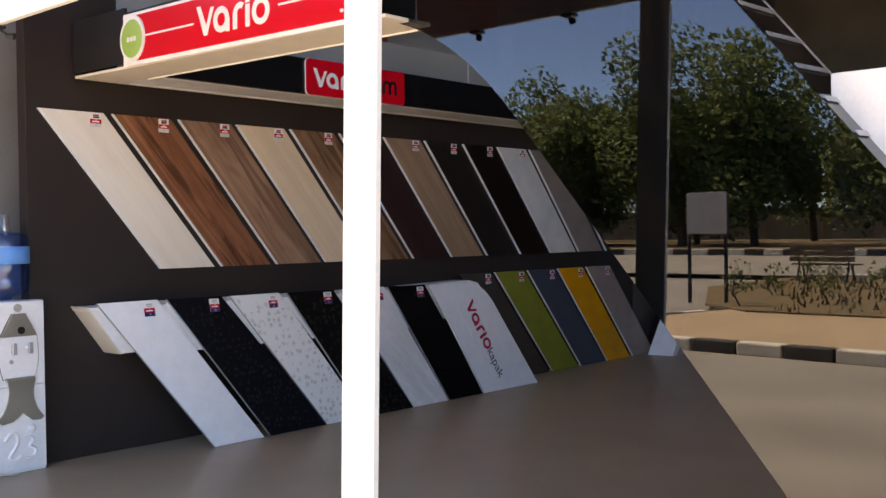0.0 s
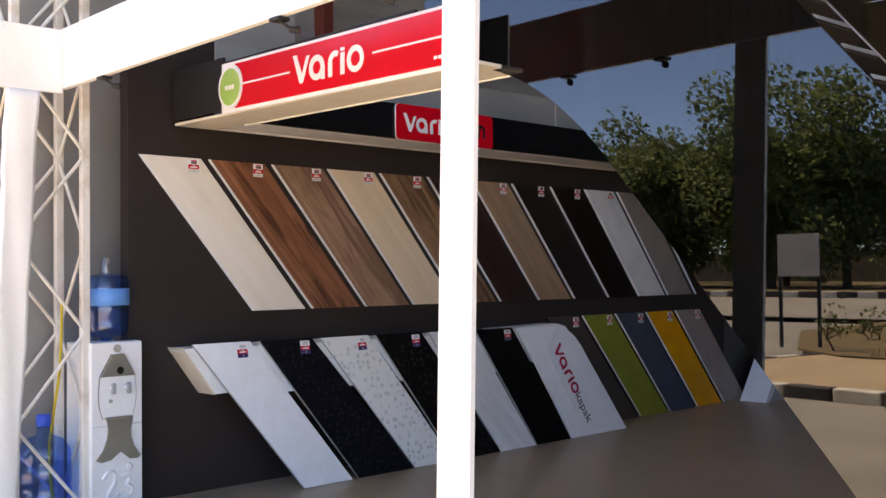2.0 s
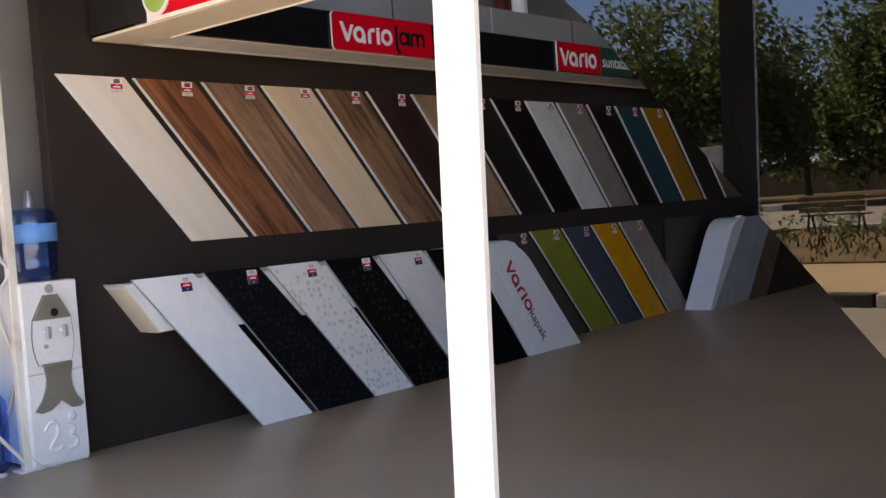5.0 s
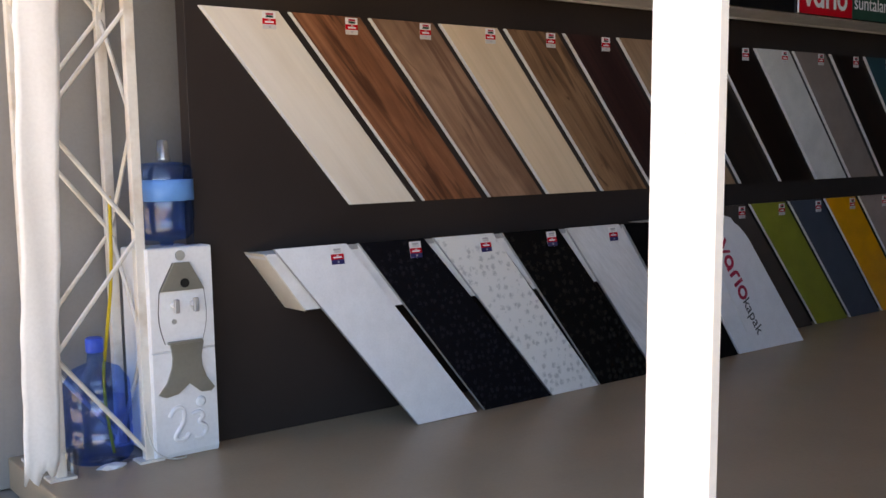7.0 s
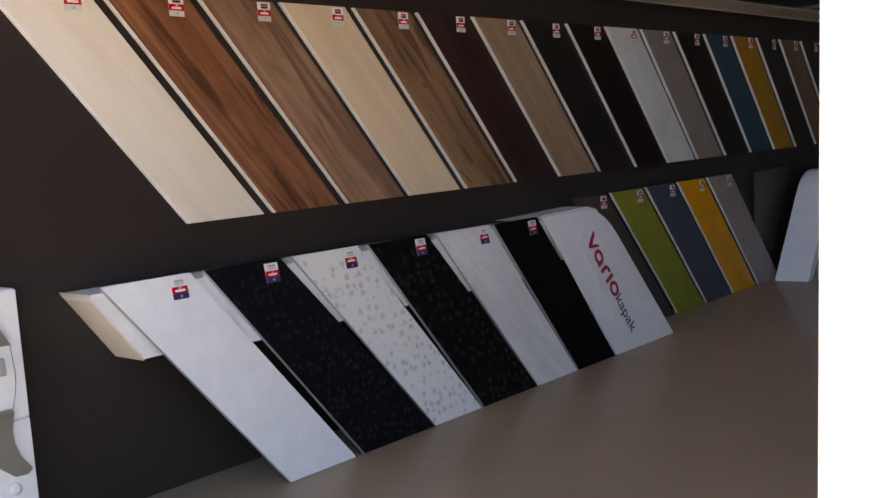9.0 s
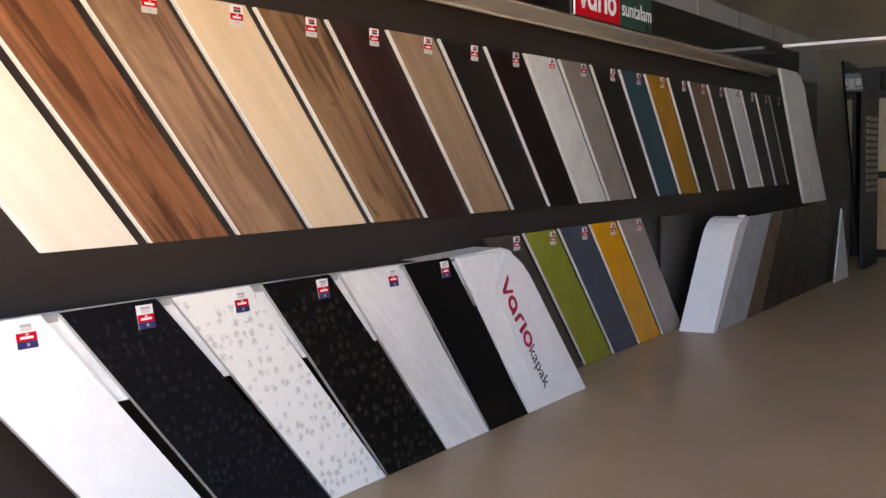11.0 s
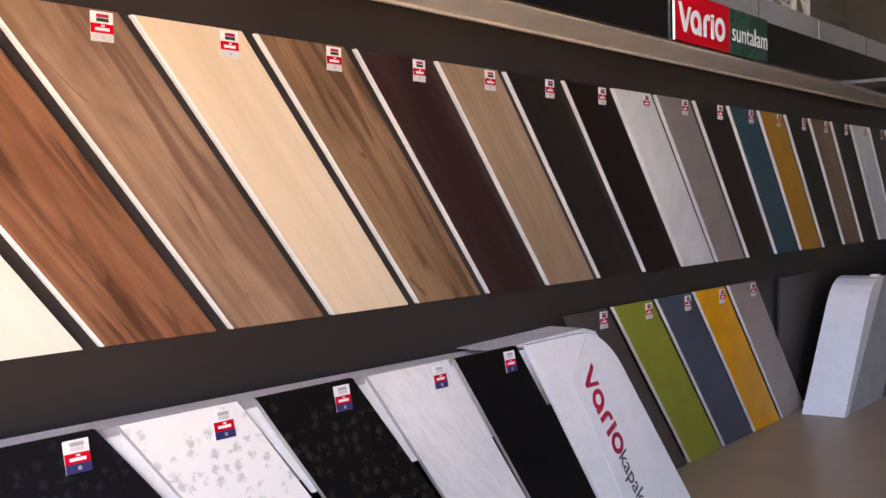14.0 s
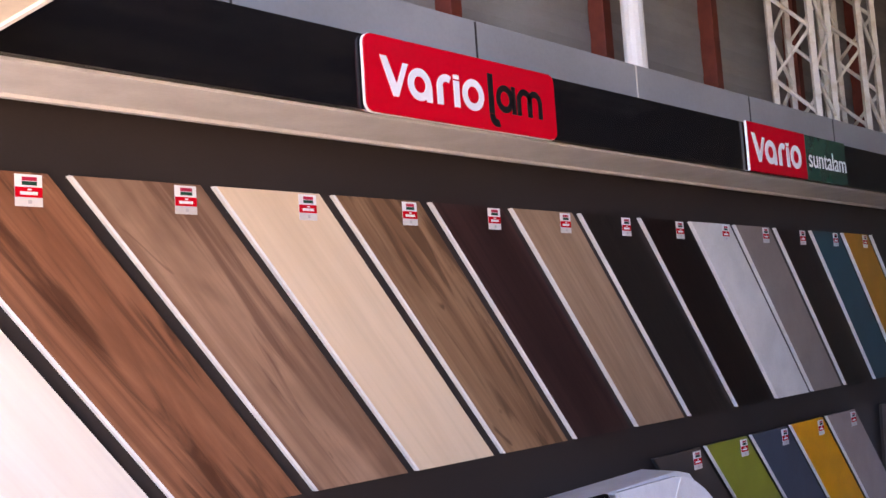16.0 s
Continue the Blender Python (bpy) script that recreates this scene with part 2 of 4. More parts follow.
def letters(word, size, material, parent, m, name="lettering"):
    cu = bpy.data.curves.new(name, "FONT")
    cu.body, cu.size, cu.extrude = word, size, 0.001
    cu.materials.append(material)
    ob = new(name, cu)
    ob.parent = parent
    ob.matrix_basis = m
    return ob


def ring(cx, cz, r0, r1, seg=28, a0=0.0, a1=360.0, d=0.002):
    """A flat ring (or an arc of one) in the xz plane, d thick towards -y."""
    bm = bmesh.new()
    full = a1 - a0 >= 360
    k = seg if full else seg + 1
    f = []
    for i in range(k):
        a = radians(a0 + (a1 - a0) * i / seg)
        f.append([bm.verts.new((cx + r * math.cos(a), y, cz + r * math.sin(a))) for r in (r0, r1) for y in (0, -d)])
    for i in range(k if full else k - 1):
        p, q = f[i], f[(i + 1) % k]
        for u, v in ((0, 1), (1, 3), (3, 2), (2, 0)):
            bm.faces.new((p[u], p[v], q[v], q[u]))
    return bm


def join(*bms):
    out = bmesh.new()
    for b in bms:
        me = bpy.data.meshes.new("joined")
        b.to_mesh(me)
        b.free()
        out.from_mesh(me)
        bpy.data.meshes.remove(me)
    return out


def emblem(parent, h, material, m, d=0.002):
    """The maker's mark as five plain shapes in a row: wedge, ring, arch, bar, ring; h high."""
    w = 0.22 * h
    shapes = [
        join(prism([(0, 0, h), (w, 0, h), (0.48 * h + w / 2, 0, w), (0.48 * h - w / 3, 0, 0)], (0, -d, 0)), prism([(0.80 * h, 0, h * 0.9), (0.98 * h, 0, h * 0.9), (0.48 * h + w / 2, 0, 0), (0.48 * h - w / 3, 0, 0)], (0, -d * 0.9, 0))),
        join(ring(1.38 * h, 0.42 * h, 0.22 * h, 0.43 * h, d=d), prism([(1.62 * h, 0, -0.01 * h), (1.83 * h, 0, -0.01 * h), (1.83 * h, 0, 0.44 * h), (1.62 * h, 0, 0.44 * h)], (0, -d * 0.9, 0))),
        join(prism([(2.02 * h, 0, 0), (2.02 * h + w, 0, 0), (2.02 * h + w, 0, 0.5 * h), (2.02 * h, 0, 0.5 * h)], (0, -d, 0)), ring(2.40 * h, 0.46 * h, 0.18 * h, 0.38 * h, 14, 60, 180, d * 0.9)),
        join(prism([(2.68 * h, 0, 0), (2.68 * h + w, 0, 0), (2.68 * h + w, 0, 0.72 * h), (2.68 * h, 0, 0.72 * h)], (0, -d, 0)), prism([(2.68 * h, 0, 0.77 * h), (2.68 * h + w, 0, 0.77 * h), (2.68 * h + w, 0, 0.88 * h), (2.68 * h, 0, 0.88 * h)], (0, -d, 0))),
        ring(3.46 * h, 0.42 * h, 0.24 * h, 0.44 * h, d=d),
    ]
    for s in shapes:
        o = part("mark_shape", s, material, parent)
        o.matrix_basis = m


# ---- structure: floor, walls, roof ----
S = dict(kind="structure")
tagged(link("ground", box((-300, -300, -0.5), (300, 300, -0.16)), ROAD), "pale dusty asphalt ground running to the horizon", "ground", **S)
tagged(link("floor", box((-0.88, -12.0, -0.155), (15.5, 0.75, 0.0), 0.006), FLOOR), "matt beige vinyl floor of the display platform", "floor", **S)
tagged(link("wall_display", box((-0.07, 0.02, 0.0), (12.2, 0.12, 2.94), 0.003), WALL), "dark brown-grey laminate display wall", "wall", **S)
grey = tagged(link("wall_upper_board", box((0.54, 0.004, 2.40), (12.2, 0.018, 2.935), 0.002), GREYW), "plain grey board above the black fascia", "wall", **S)
for i in range(8):
    part("panel_seam", box((1.55 + 1.22 * i, 0.001, 2.41), (1.56 + 1.22 * i, 0.0035, 2.93)), CREAM if i % 3 == 2 else WALL, grey)
tagged(link("wall_behind", box((-1.25, 0.46, -0.15), (1.5, 0.52, 4.0)), GREYW), "plain grey panel wall behind the truss column", "wall", **S)

# corrugated hall wall behind the stand
bm = bmesh.new()
rows_z = [-0.15 + 0.09 * i for i in range(73)]
prev = None
for i, z in enumerate(rows_z):
    y = 2.2 + (0.035 if i % 4 in (1, 2) else 0.0)
    cur = [bm.verts.new((-1.6, y, z)), bm.verts.new((17, y, z))]
    if prev:
        bm.faces.new((prev[0], prev[1], cur[1], cur[0]))
    prev = cur
lk = link("wall_hall", bm, CLAD)
lk.modifiers.new("thick", "SOLIDIFY").thickness = 0.03
tagged(lk, "weathered grey corrugated metal cladding of the hall", "wall", **S)
for i in range(8):
    x = -0.9 + 1.95 * i
    tagged(link("steel_post", box((x - 0.06, 2.02, 2.2), (x + 0.06, 2.18, 6.5), 0.008), REDST), "red oxide painted steel post against grey cladding", "post", group="red posts of the hall wall", **S)
bm = bmesh.new()
prev = None
for i in range(150):
    x = -0.86 + 0.11 * i
    z = 6.3 + (0.04 if i % 3 else 0.0)
    cur = [bm.verts.new((x, -12.4, z)), bm.verts.new((x, 2.3, z))]
    if prev:
        bm.faces.new((prev[0], prev[1], cur[1], cur[0]))
    prev = cur
lk = link("ceiling_roof", bm, ROOFM)
lk.modifiers.new("thick", "SOLIDIFY").thickness = 0.03
tagged(lk, "brown corrugated hall roof on steel trusses", "roof", **S)
# Added out of view: stops daylight from the open side, darkens gloss reflections.
tagged(link("wall_south", box((0.5, -12.2, -0.15), (15.5, -12.0, 6.3)), HALLW), "added unseen wall blocking light from the open hall side", "wall", **S)
# Another unseen addition, so less daylight reaches the far end of the hall.
tagged(link("wall_front", box((0.5, -12.0, -0.15), (0.7, -9.0, 6.3)), HALLW), "added unseen wall cutting light into the deep hall", "wall", **S)
tagged(link("wall_far", box((15.5, -15.0, -0.15), (15.7, 2.3, 6.3)), HALLW), "dim brown hall wall beyond the displays", "wall", **S)


def lattice(name, a, b, side, n, r, label, material=TRUSSM, group=""):
    """A square lattice girder between a and b."""
    a, b = Vector(a), Vector(b)
    ax = (b - a).normalized()
    u = ax.cross(Vector((0, 1, 0.01)) if abs(ax.y) < 0.9 else Vector((1, 0, 0.01))).normalized()
    v = ax.cross(u)
    t = thing(name, label, "truss", group=group, kind="structure")
    cs = [(u * sx + v * sy) * side / 2 for sx, sy in ((-1, -1), (1, -1), (1, 1), (-1, 1))]
    for c in cs:
        part("chord", bar(a + c, b + c, r, 4), material, t)
    L = (b - a).length
    for j in range(4):
        for i in range(n):
            p, q = (cs[j], cs[(j + 1) % 4]) if i % 2 else (cs[(j + 1) % 4], cs[j])
            part("brace", bar(a + ax * (L * i / n) + p, a + ax * (L * (i + 1) / n) + q, r * 0.5, 6), material, t)
    return t


for i, y in enumerate((-1.5, -4.5, -7.5, -10.5)):
    lattice("roof_truss", (-0.1, y, 5.7), (15.4, y, 5.7), 0.5, 22, 0.035, "pale steel lattice roof truss under brown sheet", TRUSSM, "roof trusses")
for x in (9.6, 10.9):
    lattice("truss_column", (x, 1.5, 0.1), (x, 1.5, 6.2), 0.42, 14, 0.04, "white worn steel lattice column behind the wall", TRUSSM, "lattice columns")
tagged(link("white_pipe", bar((6.45, 1.5, 0), (6.45, 1.5, 6.2), 0.09, 14), WHITE), "white round steel downpipe behind the display wall", "pipe", **S)

# entrance truss column at the dispenser
col = thing("entrance_truss", "white steel lattice column with worn paint beside the water dispenser", "truss", kind="structure")
cx = (-0.785, -0.375)
cy = (-0.05, 0.32)
for x in cx:
    for y in cy:
        part("chord", box((x - 0.024, y - 0.024, 0.0), (x + 0.024, y + 0.024, 4.2), 0.004), TRUSSM, col)
        part("base_plate", box((x - 0.06, y - 0.05, 0.0), (x + 0.06, y + 0.05, 0.012), 0.002), TRUSSM, col)
for i in range(8):
    z0, z1 = 0.03 + 0.521 * i, 0.551 + 0.521 * i
    a, b = (cx[1], cx[0]) if i % 2 == 0 else (cx[0], cx[1])
    for y in (cy[0] - 0.012, cy[1]):
        part("brace", bar((a, y, z0), (b, y, z1), 0.011, 6), TRUSSM, col)
    a, b = (cy[0], cy[1]) if i % 2 else (cy[1], cy[0])
    for x in cx:
        part("brace", bar((x, a, z0), (x, b, z1), 0.011, 6), TRUSSM, col)

# white portal boards of the entrance
def post_y(z):
    return -3.278 - 0.032 * z


post = tagged(link("entrance_post", prism([(-0.583, post_y(z) - w, z) for z, w in ((-0.16, 0), (2.455, 0), (2.455, 0.157), (-0.16, 0.157))], (0.022, 0, 0)), WHITE), "white painted flat timber post with nail marks", "post", **S)
for z in (0.55, 0.95, 1.42, 1.85):
    part("nail", bar((-0.585, post_y(z) - 0.08, z), (-0.5825, post_y(z) - 0.08, z), 0.005, 8), WHITE, post)
tagged(link("entrance_beam", box((-0.580, -7.5, 2.458), (-0.545, -0.20, 2.80), 0.003), WHITE), "wide white painted header board across the entrance", "beam", **S)
tagged(link("header_return", box((-1.6, -0.235, 2.43), (-0.581, -0.205, 2.79), 0.003), WHITE), "white cloth-covered end of the header board", "beam", **S)
# hanging cloth with a wavy edge
bm = bmesh.new()
grid = []
for k in range(41):
    z = 0.10 + 2.33 * k / 40
    wave = 0.004 * math.sin(k * 0.5) + 0.002 * math.sin(k * 1.7)
    x0, x1 = -0.985 + 0.036 * z + wave, -0.845 + 0.055 * z + wave * 0.8
    grid.append([bm.verts.new((x0 + (x1 - x0) * u / 8, -0.238 + 0.004 * math.sin(u * 0.8 + k * 0.22), z + (0.03 * math.sin(u * 1.7) - 0.05 * (1 - u / 8) if k == 0 else 0))) for u in range(9)])
for p, q in zip(grid, grid[1:]):
    for u in range(8):
        bm.faces.new((p[u], p[u + 1], q[u + 1], q[u])).smooth = True
cloth = link("side_banner", bm, WHITE)
cloth.modifiers.new("thick", "SOLIDIFY").thickness = 0.02
tagged(cloth, "white wrinkled cloth hanging beside the truss column", "banner", **S)


def clamp_lamp(y):
    t = thing("clip_lamp", "small dark clip lamp under the white header board", "lamp", (-0.562, y, 2.452), "clip lamps")
    part("clamp", box((-0.03, -0.035, -0.012), (0.03, 0.035, 0.004), 0.004), BLACKM, t)
    part("arm", bar((0, 0, -0.01), (0.035, -0.03, -0.04), 0.006), BLACKM, t)
    part("head", bar((0.03, -0.03, -0.045), (0.06, -0.06, -0.05), 0.012, 12, 0.018), BLACKM, t)


for y in (-0.72, -2.35, -2.95):
    clamp_lamp(y)

# ---- header of the stand ----
wf = thing("wall_fascia", "black glossy fascia box with cream underside along the wall", "fascia", kind="structure")
part("front", box((0.538, -0.33, 2.372), (9.9, -0.31, 2.625), 0.002), BLACK, wf)
part("underside", box((0.538, -0.309, 2.362), (9.9, 0.002, 2.371)), PVC, wf)
part("top", box((0.538, -0.309, 2.61), (9.9, 0.002, 2.62)), BLACKM, wf)
part("edge_strip", box((0.538, -0.022, 2.350), (9.9, 0.0, 2.361)), PVC, wf)
part("edge_strip", box((0.6, -0.334, 2.366), (9.9, -0.3305, 2.373)), CHROME, wf)

ff = thing("front_header", "black header box with cream underside over the stand entrance", "header", kind="structure")
XS = 0.20
part("front", box((XS + 0.012, -0.60, 2.375), (XS + 0.03, 0.0, 2.69), 0.002), BLACKM, ff)
part("front", box((XS + 0.012, -2.3, 2.375), (XS + 0.03, -0.602, 2.66), 0.002), BLACKM, ff)
part("underside", box((XS + 0.026, -2.70, 2.345), (0.525, 0.0, 2.362), 0.002), CREAM, ff)
part("back", box((0.505, -2.33, 2.363), (0.525, -0.335, 2.62), 0.002), BLACKM, ff)
part("edge_strip", box((0.526, -2.62, 2.338), (0.536, -0.335, 2.362)), PVC, ff)

# ---- front sign ----
fs = thing("front_sign", "long red sign with white lines and a green round emblem", "sign", (XS, 0, 0))
fs.rotation_euler = (radians(0.9), 0, 0)
ff.rotation_euler = (radians(0.7), 0, 0)
part("board", box((-0.002, -2.58, 2.350), (0.010, -0.60, 2.645), 0.001), LETW, fs)
curve = [(-0.70 - math.sqrt(0.135 ** 2 - (z - 2.50) ** 2), z) for z in [2.372 + 0.256 * k / 12 for k in range(13)]]
part("red_field", prism([(-0.006, y, z) for y, z in [(-2.575, 2.372)] + curve + [(-2.575, 2.628)]], (0.0035, 0, 0)), RED, fs)
MS = pose(-0.0065, 0, 0, 0, 0, -90)
for a, b in ((-0.835, -1.30), (-2.0, -2.57)):
    part("line", box((-0.0085, b, 2.498), (-0.0065, a, 2.508)), LETW, fs)
emblem(fs, 0.155, LETW, pose(-0.0065, -1.33, 2.43, 0, 0, -90))
part("disc", ring(0, 0, 0.0, 0.108, d=0.003), LOGOG, fs).matrix_basis = pose(-0.0065, -0.70, 2.50, 0, 0, -90)
part("disc_edge", ring(0, 0, 0.108, 0.125, d=0.0025), LETW, fs).matrix_basis = pose(-0.0065, -0.70, 2.50, 0, 0, -90)
for i in range(3):
    part("disc_mark", box((-0.0115, -0.745 + 0.034 * i, 2.485), (-0.0098, -0.72 + 0.034 * i, 2.51)), LETW, fs)
for i in range(4):
    part("text_bar", box((-0.0085, -2.46 - 0.03 * i, 2.405), (-0.0065, -2.44 - 0.03 * i, 2.42)), LETW, fs)

# ---- slanted mirror-glass leg of the portal ----
XM = 0.458
SL = 1.213


def slant(c, z):
    return c + z / SL


C0, C1 = -4.838, -6.056
inner = [(slant(C0, 0.0), 0.0), (slant(C0, 1.85), 1.85)]
p0, p1, p2 = Vector((slant(C0, 1.85), 1.85)), Vector((slant(C0, 2.38), 2.363)), Vector((-2.35, 2.363))
inner += [tuple(p0 * (1 - t) ** 2 + p1 * 2 * t * (1 - t) + p2 * t * t) for t in [k / 14 for k in range(1, 15)]]
outline = inner + [(-2.22, 2.363), (-2.22, 2.72), (slant(C1, 2.72), 2.72), (slant(C1, 0.0), 0.0)]
leg = thing("portal_leg", "slanted dark mirror-glass portal leg with rounded inner corner and chrome edge", "portal", kind="structure")
pane = part("mirror_pane", prism([(XM - 0.085, y, z) for y, z in outline], (0.008, 0, 0)), MIRROR, leg, "dark reflecting tinted glass pane")
pane.visible_shadow = False
part("outer_side", prism([(XM - 0.076, slant(C1, 0), 0), (XM - 0.076, slant(C1, 2.72), 2.72), (XM + 0.26, slant(C1, 2.72), 2.72), (XM + 0.26, slant(C1, 0), 0)], (0, 0.02, -0.005)), BLACK, leg)
part("chrome_edge", prism([(XM + 0.262, slant(C1, 0), 0), (XM + 0.262, slant(C1, 2.72), 2.72), (XM + 0.30, slant(C1, 2.72), 2.72), (XM + 0.30, slant(C1, 0), 0)], (0, 0.03, -0.005)), ALU, leg)
# Silver strips stand in for roof stripes reflected in the glossy outer side.
for k in range(22):
    z = 0.1 + 0.12 * k
    y = slant(C1, z) - 0.004
    part("rib", prism([(XM - 0.06, y, z), (XM + 0.24, y + 0.010, z + 0.012), (XM + 0.24, y + 0.026, z + 0.032), (XM - 0.06, y + 0.014, z + 0.017)], (0, -0.004, 0.002)), SILVER, leg)
tagged(link("white_partition", box((XM + 0.05, -7.6, 0.0), (XM + 0.09, -4.56, 1.885), 0.003), WHITE), "plain white partition board beside the glass portal", "partition", **S)

# ---- upper row of slanted sample boards ----
PITCH, BW, SHU, ZT, ZB = 0.4885, 0.427, 0.82, 2.153, 1.155
W = dict(
    maple=wood("pale_maple", (0.76, 0.70, 0.62), (0.71, 0.64, 0.55), None, 0.2, 0.42, 0.1, 0.06, 0.05),
    walnut=wood("red_walnut", (0.36, 0.155, 0.085), (0.20, 0.074, 0.038), (0.055, 0.02, 0.011), 1.2),
    rustic=wood("rustic_oak", (0.40, 0.235, 0.155), (0.25, 0.135, 0.085), (0.14, 0.07, 0.045), 0.8, streak=0.35, heart=0.8),
    birch=wood("cream_birch", (0.72, 0.555, 0.395), (0.64, 0.48, 0.33), None, 0.25, 0.42, 0.1, 0.10, 0.06),
    oak=wood("brown_oak", (0.34, 0.195, 0.11), (0.21, 0.11, 0.06), (0.08, 0.038, 0.02), 0.9, streak=0.4, heart=0.6),
    wenge=wood("dark_wenge", (0.050, 0.022, 0.020), (0.027, 0.012, 0.011), None, 0.5),
    tan=wood("tan_oak", (0.37, 0.24, 0.155), (0.28, 0.17, 0.105), None, 0.4, streak=0.22, heart=0.3),
    black=wood("blackwood", (0.021, 0.015, 0.0125), (0.014, 0.010, 0.009), None, 0.4),
    espresso=wood("espresso", (0.015, 0.006, 0.005), (0.010, 0.005, 0.004), None, 0.4, 0.3),
    white=mat("soft_white_board", (0.66, 0.65, 0.62), 0.4),
    taupe=TAUPE,
    teal=mat("teal_board", (0.012, 0.06, 0.08), 0.35),
    ochre=mat("ochre_board", (0.42, 0.18, 0.014), 0.35),
    brown=wood("mid_brown", (0.22, 0.135, 0.085), (0.15, 0.09, 0.055), None, 0.5, streak=0.3),
    graphite=mat("graphite_board", (0.045, 0.038, 0.034), 0.4),
)
UPPER = [
    ("maple", "pale maple"), ("walnut", "reddish streaked walnut"), ("rustic", "rustic brown oak"), ("birch", "cream birch"), ("oak", "knotty brown oak"), ("wenge", "dark wenge"),
    ("tan", "light tan oak"), ("black", "blackish brown wood"), ("espresso", "espresso brown"), ("white", "plain soft white"), ("taupe", "plain taupe grey"), ("espresso", "near-black brown"),
    ("teal", "plain teal blue"), ("ochre", "ochre yellow"), ("black", "blackish wood"), ("brown", "mid-brown oak"), ("espresso", "espresso brown"), ("white", "plain soft white"), ("graphite", "graphite grey"), ("graphite", "graphite grey"), ("black", "blackish wood"),
]


CARDF = mat("pale_silver_card", (0.62, 0.61, 0.60), 0.4)


def label_card(parent, m, dark=False):
    """A small product card: white head with dark and green bars, red band, silver foot."""
    w, h = 0.076, 0.088
    card = part("label_card", prism([(0, 0, 0), (w, 0, 0), (w, 0, -h), (0, 0, -h)], (0, -0.0015, 0)), LETW, parent, "small red, white and silver product label")
    card.matrix_basis = m
    bands = (((0.0, 0.40), LETW), ((0.40, 0.72), RED), ((0.72, 1.0), NAVY if dark else CARDF))
    for (u, v), k in bands[1:]:
        part("band", prism([(0, -0.0016, -h * u), (w, -0.0016, -h * u), (w, -0.0016, -h * v), (0, -0.0016, -h * v)], (0, -0.0008, 0)), k, card)
    for u, v, x0, x1, k in ((0.08, 0.20, 0.25, 0.80, LETR if not dark else SILVER), (0.22, 0.34, 0.25, 0.80, GREEN if not dark else CARDF), (0.45, 0.50, 0.45, 0.60, LETW), (0.54, 0.64, 0.18, 0.82, LETW), (0.80, 0.92, 0.46, 0.60, SILVER)):
        part("text_bar", prism([(w * x0, -0.0026, -h * u), (w * x1, -0.0026, -h * u), (w * x1, -0.0026, -h * v), (w * x0, -0.0026, -h * v)], (0, -0.0006, 0)), k, card)


for i, (k, words) in enumerate(UPPER):
    x = PITCH * i + 0.018 * max(0, i - 10) - (0.012 if 3 <= i <= 7 else 0.0)
    b = thing("sample_board", f"{words} slanted sample board with white edge on the wall", "sample board", (x, 0.0, ZT), "upper row of sample boards")
    h = ZT - ZB
    d = Vector((SHU, 0, -h))
    part("face", prism([(0.012, -0.002, 0), (BW, -0.002, 0), (BW + SHU, -0.002, -h), (0.012 + SHU, -0.002, -h)], (0, 0.02, 0)), W[k], b)
    part("edge_band", prism([(0, -0.001, 0), (0.0115, -0.001, 0), (0.0115 + SHU, -0.001, -h), (SHU, -0.001, -h)], (0, 0.019, 0)), PVC, b, "white edge band")
    part("shadow_gap_batten", prism([(BW * 0.3 + 0.1, 0.0185, -0.1), (BW * 0.8 + 0.1, 0.0185, -0.1), (BW * 0.8 + SHU * 0.9, 0.0185, -h * 0.9), (BW * 0.3 + SHU * 0.9, 0.0185, -h * 0.9)], (0, 0.0012, 0)), BLACKM, b)
    label_card(b, pose(BW - 0.093, -0.0028, -0.006))

# ---- lower rack with leaning door samples ----
LT, YT, YB, SHL, LW = 0.965, -0.205, -0.40, 0.705, 0.42
rack = thing("rack_box", "cream slanted rack box behind the leaning door samples", "rack")
q = [(0.20, 0.93), (3.72, 0.901), (3.93, 0.645), (0.42, 0.645)]
part("body", prism([(x, 0.018, z) for x, z in q], (0, -0.185 - 0.018, 0)), PVC, rack)
part("end_board", prism([(0.19, 0.017, 0.945), (0.199, 0.017, 0.945), (0.419, 0.017, 0.64), (0.41, 0.017, 0.64)], (0, -0.205, 0)), CREAM, rack, "cream end board")
part("shelf_top", prism([(0.21, 0.017, 0.931), (3.75, 0.017, 0.902), (3.75, 0.017, 0.913), (0.21, 0.017, 0.942)], (0, -0.207, 0)), PVC, rack)

NIGHT = floral("black_floral_gloss", (0.0075, 0.007, 0.009), (0.016, 0.016, 0.021), 26, 0.25)
SNOW = floral("white_floral_print", (0.74, 0.74, 0.73), (0.50, 0.51, 0.51), 21, 0.25)
COAL = floral("black_leaf_gloss", (0.007, 0.006, 0.006), (0.021, 0.019, 0.016), 20, 0.25)
PALEW = wood("white_brushed_grain", (0.74, 0.74, 0.75), (0.64, 0.64, 0.65), None, 0.1, 0.3, 0.3, 0.12, 0.04)
JET = mat("jet_black_gloss", (0.007, 0.006, 0.006), 0.12, spec=0.14)
LOWER = [
    (0.247, 0.413, 0.946, 0.397, GLOSSW, "glossy bluish-white"), (0.735, 0.417, 1.40, 0.50, NIGHT, "black floral gloss"), (1.225, 0.419, 1.912, 0.378, SNOW, "white leaf-print"),
    (1.718, 0.44, 2.31, 0.493, COAL, "black leaf-pattern gloss"), (2.235, 0.455, 2.81, 0.407, PALEW, "white brushed-grain"), (2.735, 0.425, 3.235, 0.425, JET, "plain jet black gloss"),
]


